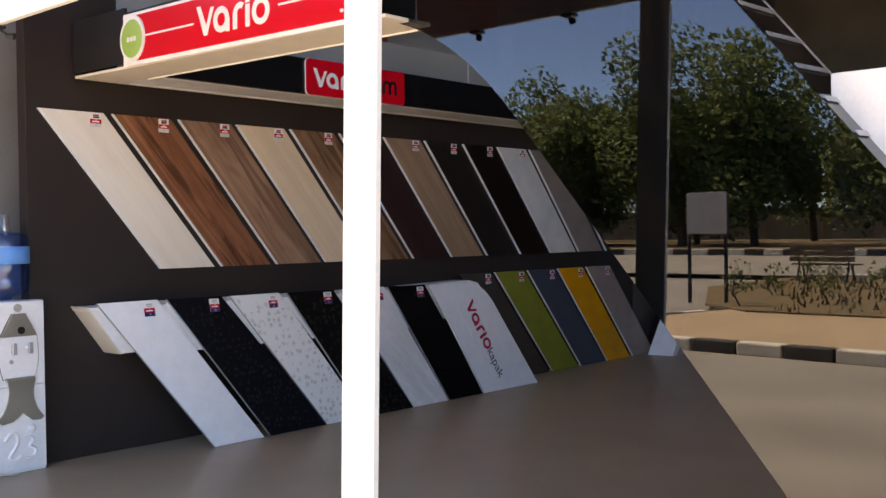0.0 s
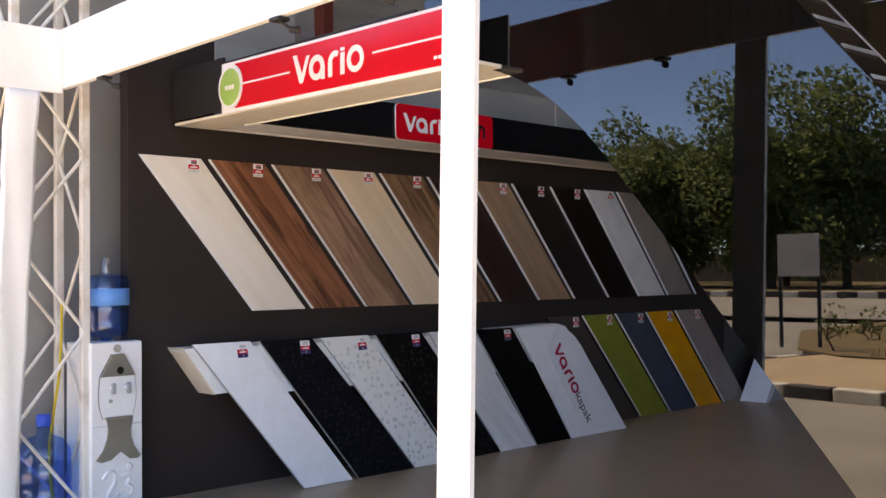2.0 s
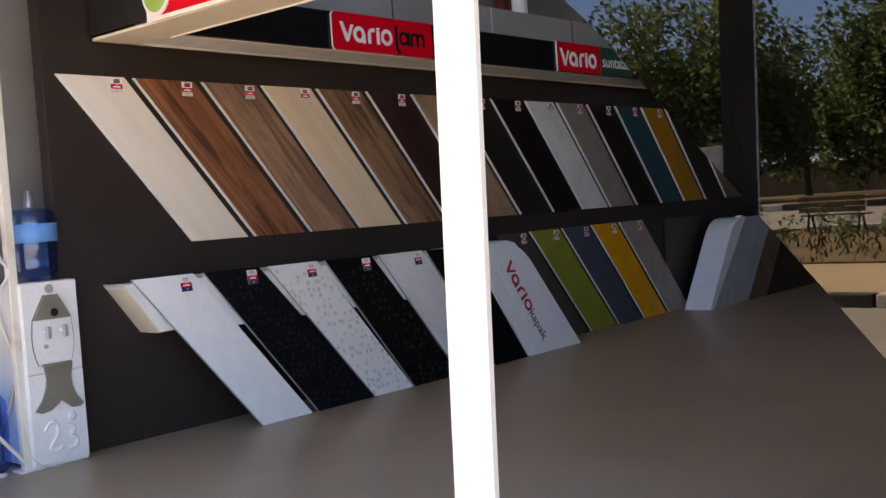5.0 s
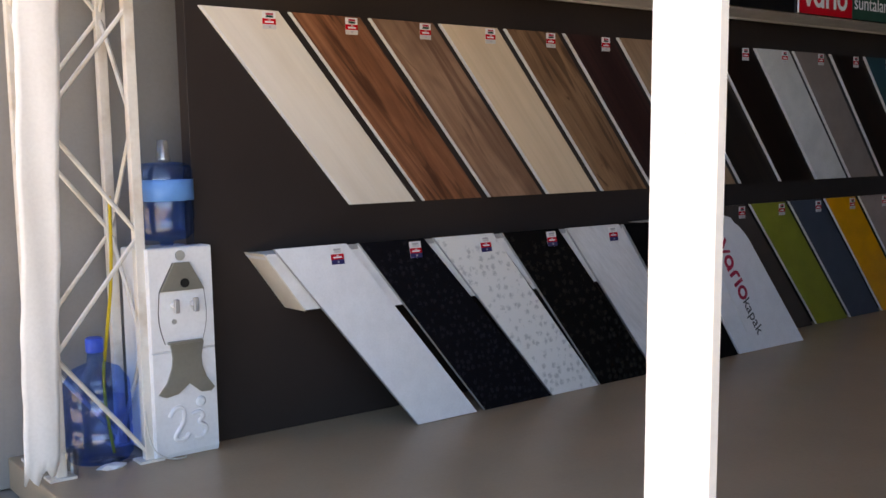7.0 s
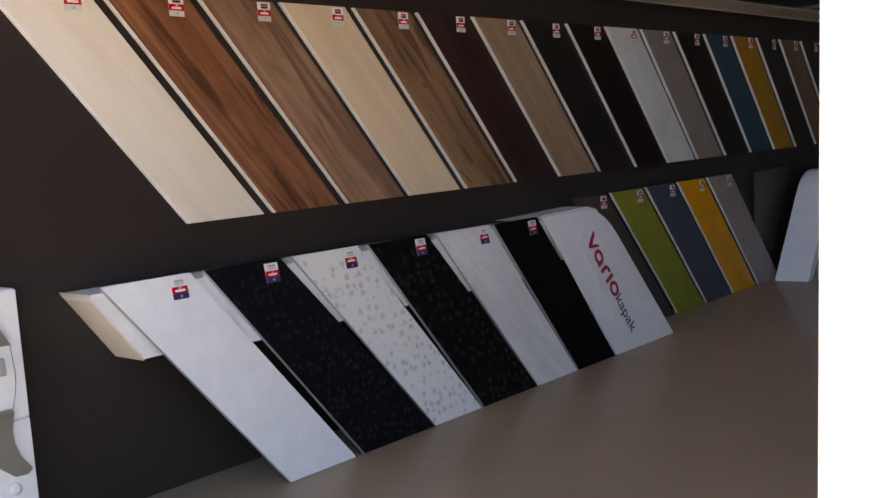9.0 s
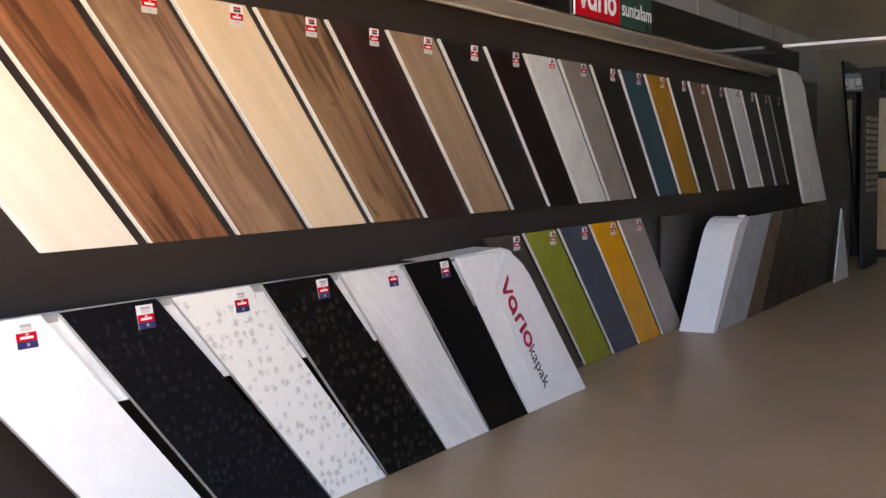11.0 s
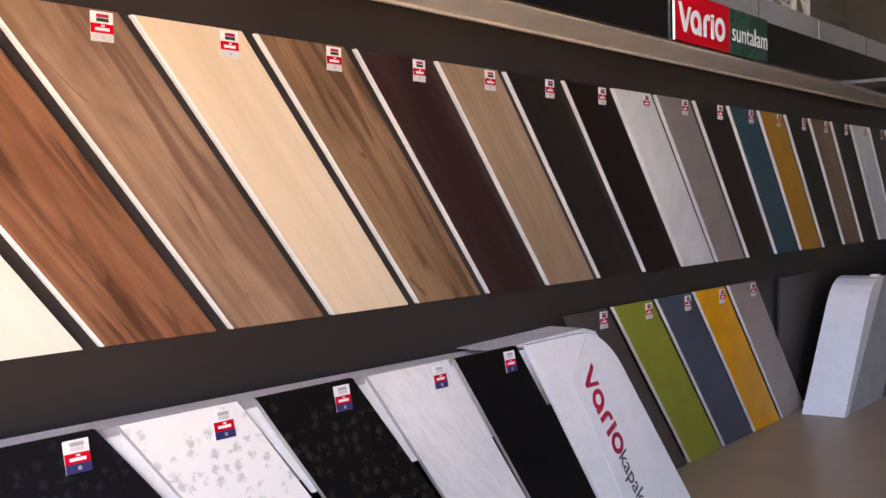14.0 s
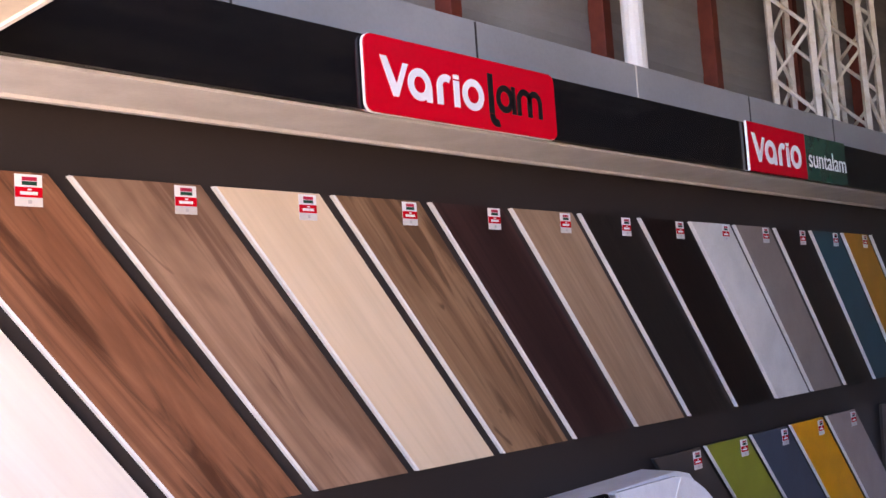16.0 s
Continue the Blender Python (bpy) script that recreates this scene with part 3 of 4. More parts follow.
def leaning(w, foot, wf_, top, yt, yb, t=0.018, x_in=0.0):
    """A slanted board from its top edge (width w) down to its foot (offset foot, width wf_)."""
    return prism([(x_in, 0, 0), (w, 0, 0), (foot + wf_, yb - yt, -top + 0.003), (x_in + foot, yb - yt, -top + 0.003)], (0, t, 0))


def rack_top(x):
    """Height of the slightly sagging upper edge of the door samples."""
    return 0.968 - 0.0085 * x


tilt = math.degrees(math.atan2(YB - YT, LT))
for j, (x, w, xf, wf_, m, words) in enumerate(LOWER):
    b = thing("door_sample", f"{words} slanted door sample leaning on the rack", "door sample", (x, YT - 0.001 * (j % 2), rack_top(x)), "lower row of door samples")
    part("face", leaning(w, xf - x, wf_, rack_top(x), YT, YB), m, b)
    part("side_edge", prism([(-0.004, 0.0, 0), (-0.0005, 0.0, 0), (xf - x - 0.0005, YB - YT, -rack_top(x) + 0.003), (xf - x - 0.004, YB - YT, -rack_top(x) + 0.003)], (0, 0.017, 0)), SILVER, b)
    label_card(b, pose(w - 0.105, -0.006, -0.014) @ pose(0, 0, 0, tilt), True)
for i in range(5):
    x = 0.247 + 0.5 * i + LW
    c = thing("spacer_strip", "short white spacer strip between two door samples", "strip", (x, YT + 0.02, rack_top(x)), "white spacer strips")
    part("strip", prism([(0.0, 0, -0.01), (0.075, 0, -0.01), (0.315, -0.066, -0.34), (0.24, -0.066, -0.34)], (0, 0.006, 0)), PVC, c)
    part("clip", box((0.0, -0.006, -0.03), (0.07, -0.001, -0.004), 0.001), SILVER, c)

# rounded white board with the maker's mark and the word below it
h = 0.938
kp = thing("logo_board", "white board with a rounded corner, crimson mark and grey word", "sign board", (3.235, YT, h))
lean_k = (YT - YB) / h
a0, a1, a2 = Vector((0.44, 0.0)), Vector((0.68, 0.0)), Vector((0.80, -0.24))
pts = [(0, 0.0)] + [tuple(a0 * (1 - t) ** 2 + a1 * 2 * t * (1 - t) + a2 * t * t) for t in [k / 12 for k in range(13)]] + [(1.2, -h + 0.003), (0.445, -h + 0.003)]
part("face", prism([(x, z * lean_k, z) for x, z in pts], (0, 0.02, 0)), GLOSSW, kp)
DOWN = Vector((0.40, YB - YT, -h)).normalized()
nrm = Vector((0, -1, lean_k)).normalized()
up = nrm.cross(DOWN).normalized()


def on_board(x, z, lift):
    return Vector((x, z * lean_k, z)) + nrm * lift


m = Matrix((DOWN, -nrm, up)).transposed().to_4x4()
m.translation = on_board(0.385, -0.185, 0.002)
emblem(kp, 0.116, LETR, m)
m = Matrix((DOWN, up, nrm)).transposed().to_4x4()
m.translation = on_board(0.568, -0.59, 0.003)
letters("kapak", 0.118, mat("grey_letter", (0.06, 0.06, 0.07), 0.5), kp, m)
part("crease", prism([tuple(on_board(u, v, 0.001)) for u, v in ((0.50, -0.01), (0.515, -0.01), (0.32, -0.20), (0.30, -0.20))], tuple(nrm * 0.003)), PVC, kp)
part("crease", prism([tuple(on_board(u, v, 0.001)) for u, v in ((0.30, -0.202), (0.32, -0.202), (0.56, -0.80), (0.548, -0.80))], tuple(nrm * 0.003)), PVC, kp)
wb = thing("rack_end_cap", "white rounded end cap of the rack box", "end cap", (3.72, 0.0, 0.0))
part("cap", prism([(-0.7, 0.017, 0.936), (0.05, 0.017, 0.952), (0.16, 0.017, 0.925), (0.23, 0.017, 0.85), (0.3, 0.017, 0.76), (-0.5, 0.017, 0.932)], (0, -0.19, 0)), PVC, wb)

# plain coloured boards
COLS = [(3.790, mat("dark_taupe_board", (0.075, 0.056, 0.048), 0.4), "dark taupe"), (4.286, mat("lime_green_board", (0.25, 0.26, 0.035), 0.4), "lime green"), (4.779, mat("slate_blue_board", (0.055, 0.068, 0.095), 0.4), "slate blue"), (5.270, mat("orange_yellow_board", (0.84, 0.34, 0.008), 0.4), "orange yellow"), (5.772, mat("rose_taupe_board", (0.34, 0.26, 0.235), 0.4), "rosy taupe")]
for x, m, words in COLS:
    b = thing("colour_board", f"plain {words} slanted sample board standing on the floor", "sample board", (x, -0.04, 0.998), "coloured sample boards")
    part("face", leaning(0.44, 0.83, 0.44, 0.998, -0.04, -0.075, 0.018, 0.010), m, b)
    part("edge_band", prism([(0, 0.001, 0), (0.0095, 0.001, 0), (0.8395, -0.034, -0.995), (0.83, -0.034, -0.995)], (0, 0.016, 0)), PVC if words != "dark taupe" else BLACKM, b)
    label_card(b, pose(0.44 - 0.085, -0.003, -0.012) @ pose(0, 0, 0, -2))

# white rounded end, slanting the other way
we = thing("rounded_end_panel", "glossy white end panel with rounded top beside grey boards", "end panel", (6.82, 0, 0))
prof = [(0.0, 0.0), (0.55, 0.74), (0.62, 0.82), (0.70, 0.88), (0.80, 0.92), (0.92, 0.935), (1.0, 0.93), (0.16, 0.0)]
part("curved_face", prism([(x, -0.13, z) for x, z in prof], (0.02, -0.293, 0)), GLOSSW, we)
part("clip", box((0.86, -0.42, 0.93), (0.93, -0.36, 0.95), 0.002), LETW, we)
part("front_face", prism([(0.10, -0.426, 0.0), (0.99, -0.426, 0.93), (1.72, -0.426, 0.93), (0.92, -0.426, 0.0)], (0, 0.02, 0)), mat("silver_grey_board", (0.42, 0.43, 0.45), 0.25), we)
DKW = wood("dark_smoked_oak", (0.045, 0.028, 0.021), (0.025, 0.016, 0.013), None, 0.6)
for i in range(7):
    b = thing("dark_door_sample", "dark smoked oak door sample leaning on the wall", "door sample", (7.76 + 0.5 * i, -0.43, 0), "dark door samples")
    part("face", prism([(0, 0, 0.0), (0.8, 0.02, 0.93), (1.27, 0.02, 0.93), (0.47, 0, 0.0)], (0, 0.02, 0)), W["brown"] if i == 0 else DKW, b)
dark = thing("grey_side_board", "dark grey slanted board beside the white end panel", "sample board", (6.5, 0, 0))
part("face", prism([(0.16, -0.012, 0.02), (0.42, -0.012, 0.002), (1.05, -0.012, 0.98), (-0.30 + 0.55, -0.012, 0.98)], (0, 0.02, 0)), W["graphite"], dark)

# tall rounded white end panel and black one behind it
for name, x, y, w, m, words, z0, z1 in (("tall_end_panel", 9.05, -0.36, 1.0, W["white"], "soft white tall end panel with rounded shoulder above the rack", 0.96, 2.36), ("black_end_panel", 11.6, -0.42, 1.1, BLACK, "black gloss tall end panel with rounded shoulder", 0.0, 2.62)):
    e = thing(name, words, "end panel", (x, y, 0))
    s = (z1 - z0) / 1.213 * (0.88 if z0 else 0.55)
    pts = [(0, z1), (w * 0.55, z1), (w * 0.8, z1 - 0.04), (w * 0.98, z1 - 0.16), (w * 1.08, z1 - 0.32), (w + s, z0), (s, z0)]
    part("panel", prism([(u, 0, v) for u, v in pts], (0, 0.03, 0)), m, e)
e = thing("small_white_foot", "small white triangular foot panel on the floor", "panel", (10.9, -0.5, 0))
part("panel", prism([(0, 0, 0), (0.75, 0, 0), (0.35, 0, 0.85)], (0, 0.02, 0)), W["white"], e)
tall = thing("slatted_display", "narrow stack of pale slats on a dark stand", "display", (12.5, -0.5, 0))
part("back", box((0, 0, 0), (0.9, 0.05, 2.3)), BLACKM, tall)
for i in range(12):
    part("slat", box((0.1, -0.02, 1.0 + 0.085 * i), (0.8, -0.002, 1.05 + 0.085 * i)), W["taupe"], tall)

# far flooring display
fd = thing("flooring_display", "dark display rack with two rows of pale flooring doors", "display", (14.3, 0, 0))
part("frame", box((0.03, -4.2, 0.0), (0.12, 0.05, 2.75)), BLACKM, fd)
part("sign_panel", box((0.0, -4.1, 2.42), (0.028, -0.35, 2.68), 0.003), BLACK, fd)
for i in range(9):
    part("mark_shape", box((-0.004, -0.62 - 0.1 * i, 2.47 + (0.03 if i % 3 else 0)), (-0.0005, -0.55 - 0.1 * i, 2.60)), SILVER, fd)
part("mark_shape", box((-0.004, -1.6, 2.455), (-0.0005, -0.55, 2.465)), SILVER, fd)
FW = [wood("pale_flooring_a", (0.46, 0.31, 0.18), (0.40, 0.26, 0.15), streak=0.15, heart=0.1), wood("pale_flooring_b", (0.52, 0.44, 0.31), (0.45, 0.38, 0.26), streak=0.15, heart=0.1), wood("pale_flooring_c", (0.58, 0.48, 0.31), (0.50, 0.41, 0.26), streak=0.15, heart=0.1)]
for r, (z0, z1) in enumerate(((0.12, 1.15), (1.25, 2.30))):
    for i in range(8):
        y1 = -0.16 - 0.5 * i
        d = part("flap", box((0.0, y1 - 0.45, z0), (0.028, y1, z1), 0.004), FW[(i + r) % 3], fd)
        zz = z1 - 0.09 if r == 0 else z0 + 0.09
        part("knob", ring(0, 0, 0.012, 0.04, 16, d=0.02), SILVER, d).matrix_basis = pose(-0.001, y1 - 0.08, zz, 0, 0, -90)
tagged(link("far_soffit", box((8.9, -9.0, 2.545), (9.4, -0.42, 2.575), 0.003), PVC), "thin pale soffit strip across the hall", "trim", **S)

# signs on the fascia
sg = thing("fascia_sign", "red rounded sign with white and black shapes on black fascia", "sign", (1.805, -0.336, 2.366))
r = 0.035
w, hh = 1.0, 0.258
rr = []
for cx_, cz_, s0 in ((w - r, r, -90), (w - r, hh - r, 0), (r, hh - r, 90), (r, r, 180)):
    rr += [(cx_ + r * math.cos(radians(s0 + 15 * i)), cz_ + r * math.sin(radians(s0 + 15 * i))) for i in range(7)]
part("backing", prism([(x - 0.002 + x / w * 0.004, 0, z - 0.002 + z / hh * 0.004) for x, z in rr], (0, -0.010, 0)), LETW, sg)
part("red_face", prism([(x, -0.0105, z) for x, z in rr], (0, -0.006, 0)), RED, sg)
emblem(sg, 0.130, LETW, pose(0.065, -0.0168, 0.062), 0.003)
for sh in (join(prism([(0.652, 0, 0.06), (0.682, 0, 0.06), (0.682, 0, 0.215), (0.652, 0, 0.215)], (0, -0.003, 0)), ring(0.70, 0.058, 0.018, 0.048, 12, 180, 290, 0.0028)), ring(0.755, 0.125, 0.03, 0.055, d=0.003), join(prism([(0.80, 0, 0.07), (0.825, 0, 0.07), (0.825, 0, 0.18), (0.80, 0, 0.18)], (0, -0.003, 0))), ring(0.885, 0.13, 0.025, 0.05, 14, 0, 180, 0.003), ring(0.955, 0.13, 0.025, 0.05, 14, 0, 180, 0.003), prism([(0.855, 0, 0.07), (0.86, 0, 0.07), (0.86, 0, 0.13), (0.835, 0, 0.13), (0.835, 0, 0.07)], (0, -0.0028, 0)), prism([(0.905, 0, 0.07), (0.935, 0, 0.07), (0.935, 0, 0.13), (0.905, 0, 0.13)], (0, -0.0028, 0)), prism([(0.98, 0, 0.07), (1.005, 0, 0.07), (1.005, 0, 0.13), (0.98, 0, 0.13)], (0, -0.0028, 0))):
    part("mark_shape", sh, LETB, sg, loc=(0.022, -0.0168, 0.005)).scale = (0.885, 1, 0.95)
s2 = thing("green_red_sign", "half red, half dark green sign with pale lettering", "sign", (4.43, -0.336, 2.372))
part("red_half", box((0, -0.012, 0.002), (0.69, 0, 0.258), 0.003), RED, s2)
part("green_half", box((0.691, -0.012, 0.0), (1.25, 0, 0.256), 0.003), GREEN, s2)
part("side_edge", box((-0.004, -0.0125, 0.0), (-0.0005, 0, 0.258)), LETW, s2)
emblem(s2, 0.148, LETW, pose(0.04, -0.0125, 0.052), 0.003)
letters("suntalam", 0.150, LETW, s2, pose(0.715, -0.0135, 0.075, 90))

# ---- water dispenser ----
wd = thing("water_dispenser", "white water dispenser with a fish-shaped grey recess, bottle on top", "water dispenser", (-0.360, -0.10, 0.0))
DW, DH = 0.325, 1.005
part("body", box((0, 0.012, 0.0), (DW, 0.115, DH), 0.008), DISP, wd)
part("back_body", box((0.01, 0.116, 0.01), (DW - 0.02, 0.37, DH - 0.01), 0.008), DISP, wd)
part("upper_door", box((0.004, 0.0, 0.515), (DW - 0.004, 0.0115, DH - 0.004), 0.004), DISP, wd)
part("lower_door", box((0.004, 0.0, 0.02), (DW - 0.004, 0.0115, 0.509), 0.004), DISP, wd)


FISH = [(0.55, 0.090), (0.60, 0.106), (0.65, 0.115), (0.70, 0.117), (0.80, 0.108), (0.83, 0.092), (0.88, 0.066), (0.915, 0.046), (0.932, 0.038)]


def fish(z0, z1, grow=0.0):
    rows = [(z, w) for z, w in FISH if z0 - 1e-6 <= z <= z1 + 1e-6]
    return [(DW / 2 - w - grow, z) for z, w in rows] + [(DW / 2 + w + grow, z) for z, w in rows[::-1]]


SATIN = mat("satin_beige_plastic", (0.40, 0.38, 0.32), 0.3, c2=(0.30, 0.285, 0.24), metal=0.5, scale=3)
part("recess_outline", prism([(x, -0.001, z) for x, z in fish(0.55, 0.94, 0.004)], (0, -0.002, 0)), IRON, wd)
part("recess", prism([(x, -0.0032, z) for x, z in fish(0.55, 0.80)], (0, -0.003, 0)), DISP, wd, "pale recess with two taps")
part("head", prism([(x, -0.0032, z) for x, z in fish(0.80, 0.94)], (0, -0.016, 0)), SATIN, wd, "satin beige fish head with a dark eye")
part("drip_tray", box((DW / 2 - 0.085, -0.03, 0.548), (DW / 2 + 0.085, -0.0065, 0.562), 0.003), SATIN, wd)
part("eye", bar((DW / 2 + 0.01, -0.024, 0.835), (DW / 2 + 0.01, -0.0195, 0.835), 0.022, 18), LETB, wd)
for x in (0.112, 0.208):
    tp = part("tap", bar((x, -0.05, 0.735), (x, -0.012, 0.735), 0.013, 12), DISP, wd, "white push tap")
    part("lever", box((x - 0.012, -0.07, 0.70), (x + 0.012, -0.05, 0.765), 0.004), SILVER, tp)
part("button", bar((0.115, -0.016, 0.655), (0.115, -0.011, 0.655), 0.012, 14), GREYP, wd)
tail = [(0.092, 0.548), (0.258, 0.548), (0.243, 0.48), (0.246, 0.43), (0.265, 0.375), (0.305, 0.318), (0.285, 0.300), (0.235, 0.303), (0.178, 0.352), (0.12, 0.308), (0.06, 0.298), (0.025, 0.314), (0.068, 0.365), (0.094, 0.43), (0.102, 0.48)]
part("tail", prism([(x, -0.0015, z) for x, z in tail], (0, -0.012, 0)), SATIN, wd)
for pts in ([(0.075, 0.20), (0.10, 0.245), (0.15, 0.235), (0.145, 0.16), (0.085, 0.095), (0.15, 0.075), (0.17, 0.11)], [(0.185, 0.195), (0.22, 0.215), (0.25, 0.18), (0.21, 0.155), (0.265, 0.13), (0.24, 0.075), (0.19, 0.085)]):
    wire("relief", [(x, -0.001, z) for x, z in pts], 0.011, DISP, wd)
part("relief_disc", lathe([(0.026, 0.0), (0.024, 0.006), (0.012, 0.010)], 18), DISP, wd).matrix_basis = pose(0.235, 0.001, 0.255, 90)
part("badge", bar((DW / 2, -0.006, 0.965), (DW / 2, 0.0, 0.965), 0.024, 18), GREYP, wd)
wire("power_cable", [(-0.40, -0.1, 0.25), (-0.41, -0.14, 0.12), (-0.36, -0.16, 0.03), (-0.24, -0.17, 0.008), (-0.22, -0.12, 0.008)], 0.004, CABLE)
tagged(bpy.data.objects["power_cable"], "thin pale power cable lying by the dispenser", "cable")


def bottle(x, y, z, flip, label, name):
    t = thing(name, label, "water bottle", (x, y, z))
    prof = [(0.05, 0), (0.118, 0.006), (0.135, 0.03), (0.135, 0.12), (0.128, 0.135), (0.135, 0.15), (0.135, 0.25), (0.128, 0.262), (0.134, 0.275), (0.130, 0.31), (0.095, 0.36), (0.035, 0.385), (0.03, 0.43)]
    fill = [(0.04, 0.01), (0.125, 0.03), (0.125, 0.18 if flip else 0.24), (0.02, 0.181 if flip else 0.241)]
    if flip:
        prof = [(0.03, 0.0), (0.035, 0.02), (0.10, 0.03), (0.13, 0.06), (0.134, 0.10), (0.128, 0.112), (0.135, 0.125), (0.135, 0.25), (0.128, 0.262), (0.135, 0.275), (0.135, 0.36), (0.118, 0.385), (0.05, 0.388)]
        fill = [(0.02, 0.035), (0.09, 0.04), (0.12, 0.065), (0.125, 0.1), (0.125, 0.21), (0.01, 0.211)]
    part("shell", lathe(prof), BLUEP, t, "translucent blue plastic shell")
    part("water", lathe(fill), WATER, t)
    if flip:
        part("label_band", lathe([(0.1365, 0.215), (0.138, 0.216), (0.138, 0.315), (0.1365, 0.316)]), BLUEL, t, "light blue paper label")
        part("base_rim", lathe([(0.09, 0.386), (0.11, 0.392), (0.06, 0.40)]), BLUEP, t)
    else:
        part("cap", lathe([(0.034, 0.425), (0.036, 0.43), (0.036, 0.475), (0.03, 0.482)]), BLUEC, t, "bright blue cap")
    return t


bottle(-0.195, 0.055, 1.005, True, "blue water bottle upside down on the dispenser", "dispenser_bottle")
spare = bottle(-0.545, 0.13, 0.0, False, "blue full water bottle with bright cap standing on the floor", "spare_bottle")
spare.scale = (1.15, 1.15, 1.22)
cup = thing("plastic_cup", "clear stacked plastic cups on top of the bottle", "cup", (-0.195, 0.055, 1.407))
part("cup_wall", lathe([(0.036, 0.0), (0.037, 0.01), (0.026, 0.10), (0.024, 0.104)], 18), CLEARC, cup)
cup2 = thing("plastic_cup", "clear plastic cup standing on the floor edge", "cup", (-0.74, -0.07, 0.0))
part("cup_wall", lathe([(0.024, 0.0), (0.026, 0.004), (0.036, 0.12), (0.035, 0.124)], 18), CLEARC, cup2)
yc = wire("yellow_cable", [(-0.44, 0.12, 1.25), (-0.45, 0.1, 0.9), (-0.48, 0.14, 0.6), (-0.50, 0.2, 0.3), (-0.47, 0.15, 0.01)], 0.008, YELLOW)
tagged(yc, "yellow cable hanging inside the truss column", "cable")
for i, (x, y) in enumerate(((-0.55, -0.05), (-0.47, 0.02), (-0.52, 0.07))):
    b = thing("plastic_scrap", "crumpled white plastic scrap on the floor", "scrap", (x, y, 0.0), "plastic scraps")
    bmx = bmesh.new()
    bmesh.ops.create_icosphere(bmx, subdivisions=2, radius=0.06)
    for v in bmx.verts:
        v.co = v.co * (0.7 + 0.6 * noise.noise(v.co * 20 + Vector((i, 0, 0)))) * 0.9
        v.co.z = max(0.002, abs(v.co.z) * 0.5)
        v.co.x *= 1.6
    part("film", bmx, CLEARC if i else PVC, b)


# white sacks stacked outside, behind the banner
def sack(x, y, z, turn, i):
    b = thing("white_sack", "full white woven sack with red print, in a stack", "sack", (x, y, z), "stack of white sacks")
    b.rotation_euler = (0, 0, turn)
    bmx = bmesh.new()
    bmesh.ops.create_cube(bmx, size=1.0)
    bmesh.ops.subdivide_edges(bmx, edges=bmx.edges, cuts=5, use_grid_fill=True)
    for v in bmx.verts:
        u = Vector((v.co.x * 2, v.co.y * 2, v.co.z * 2))
        p = u.normalized() * 0.25 + u * 0.75
        v.co = Vector((p.x * 0.40, p.y * 0.26, p.z * 0.11 + 0.105)) + 0.02 * Vector((noise.noise(u * 2.5 + Vector((i, 0, 0))), noise.noise(u * 2.5 + Vector((0, i, 5))), 0.4 * noise.noise(u * 3)))
    for f in bmx.faces:
        f.smooth = True
    part("cloth", bmx, SACK, b)
    part("print_block", box((-0.18, -0.282, 0.07), (-0.02, -0.262, 0.13), 0.002), RED, b)
    part("print_block", box((0.05, -0.282, 0.06), (0.2, -0.262, 0.10), 0.002), IRON, b)


for i in range(9):
    sack(-1.15 + 0.03 * (i % 2), 0.75, -0.16 + 0.205 * i, 0.1 * math.sin(i * 2.1), i)
lattice("truss_column", (-1.35, 1.6, -0.1), (-1.35, 1.6, 6.0), 0.42, 12, 0.03, "white steel lattice column outside the stand", TRUSSM, "lattice columns")

# ---- outdoors, in front of the stand ----
def out_x(v):
    return 2 * (XM - 0.085) - v


# kerb with alternating black and white stones: straight run, then a turn away
pts = []
for i in range(17):
    pts.append((out_x(7.9 + 0.052 * i), -9.0 + 0.62 * i))
x, y, a = pts[-1][0], pts[-1][1], radians(95)
for i in range(6):
    a += radians(16)
    x, y = x + 0.62 * math.cos(a), y + 0.62 * math.sin(a)
    pts.append((x, y))
for i in range(14):
    x, y = x + 0.62 * math.cos(a), y + 0.62 * math.sin(a)
    pts.append((x, y))
kerb = thing("kerb", "kerb of alternating black and white painted stones", "kerb", kind="structure")
for i, (p, q) in enumerate(zip(pts, pts[1:])):
    p, q = Vector((*p, 0)), Vector((*q, 0))
    s = part("kerb_stone", box((-0.30, -0.08, 0), (0.30, 0.10, 0.17), 0.025), KERBW if i % 2 else KERBB, kerb)
    s.matrix_basis = Matrix.Translation((*((p + q) / 2).xy, -0.17)) @ Matrix.Rotation(math.atan2(q.y - p.y, q.x - p.x), 4, "Z")
poly = [(x - 0.05, y) for x, y in pts] + [(-60, pts[-1][1] + 8), (-60, -9.0)]
tagged(link("pavement", prism([(x, y, -0.165) for x, y in poly], (0, 0, 0.145)), PAVE), "sandy brown pavement behind the kerb", "pavement", **S)
bed = [(out_x(12.6), -14.0), (out_x(12.9), 1.6), (out_x(14.0), 2.9), (out_x(19.0), 5.4), (out_x(24.5), 5.6), (out_x(24.0), -14.0)]
tagged(link("planting_bed", prism([(x, y, -0.03) for x, y in bed], (0, 0, 0.04)), SOIL), "dry grass planting bed", "ground", **S)
tagged(link("far_road", box((-150, -90, -0.03), (out_x(25.5), 120, -0.008)), ROAD), "pale asphalt road beyond the planting bed", "road", **S)
edge = thing("bed_edging", "low white edging stones round the planting bed", "edging", kind="structure")
for i in range(26):
    s = part("edging_stone", box((-0.05, -0.34, 0), (0.05, 0.34, 0.10), 0.02), KERBW, edge)
    s.matrix_basis = pose(out_x(24.6), 5.2 - 0.7 * i, 0.0)
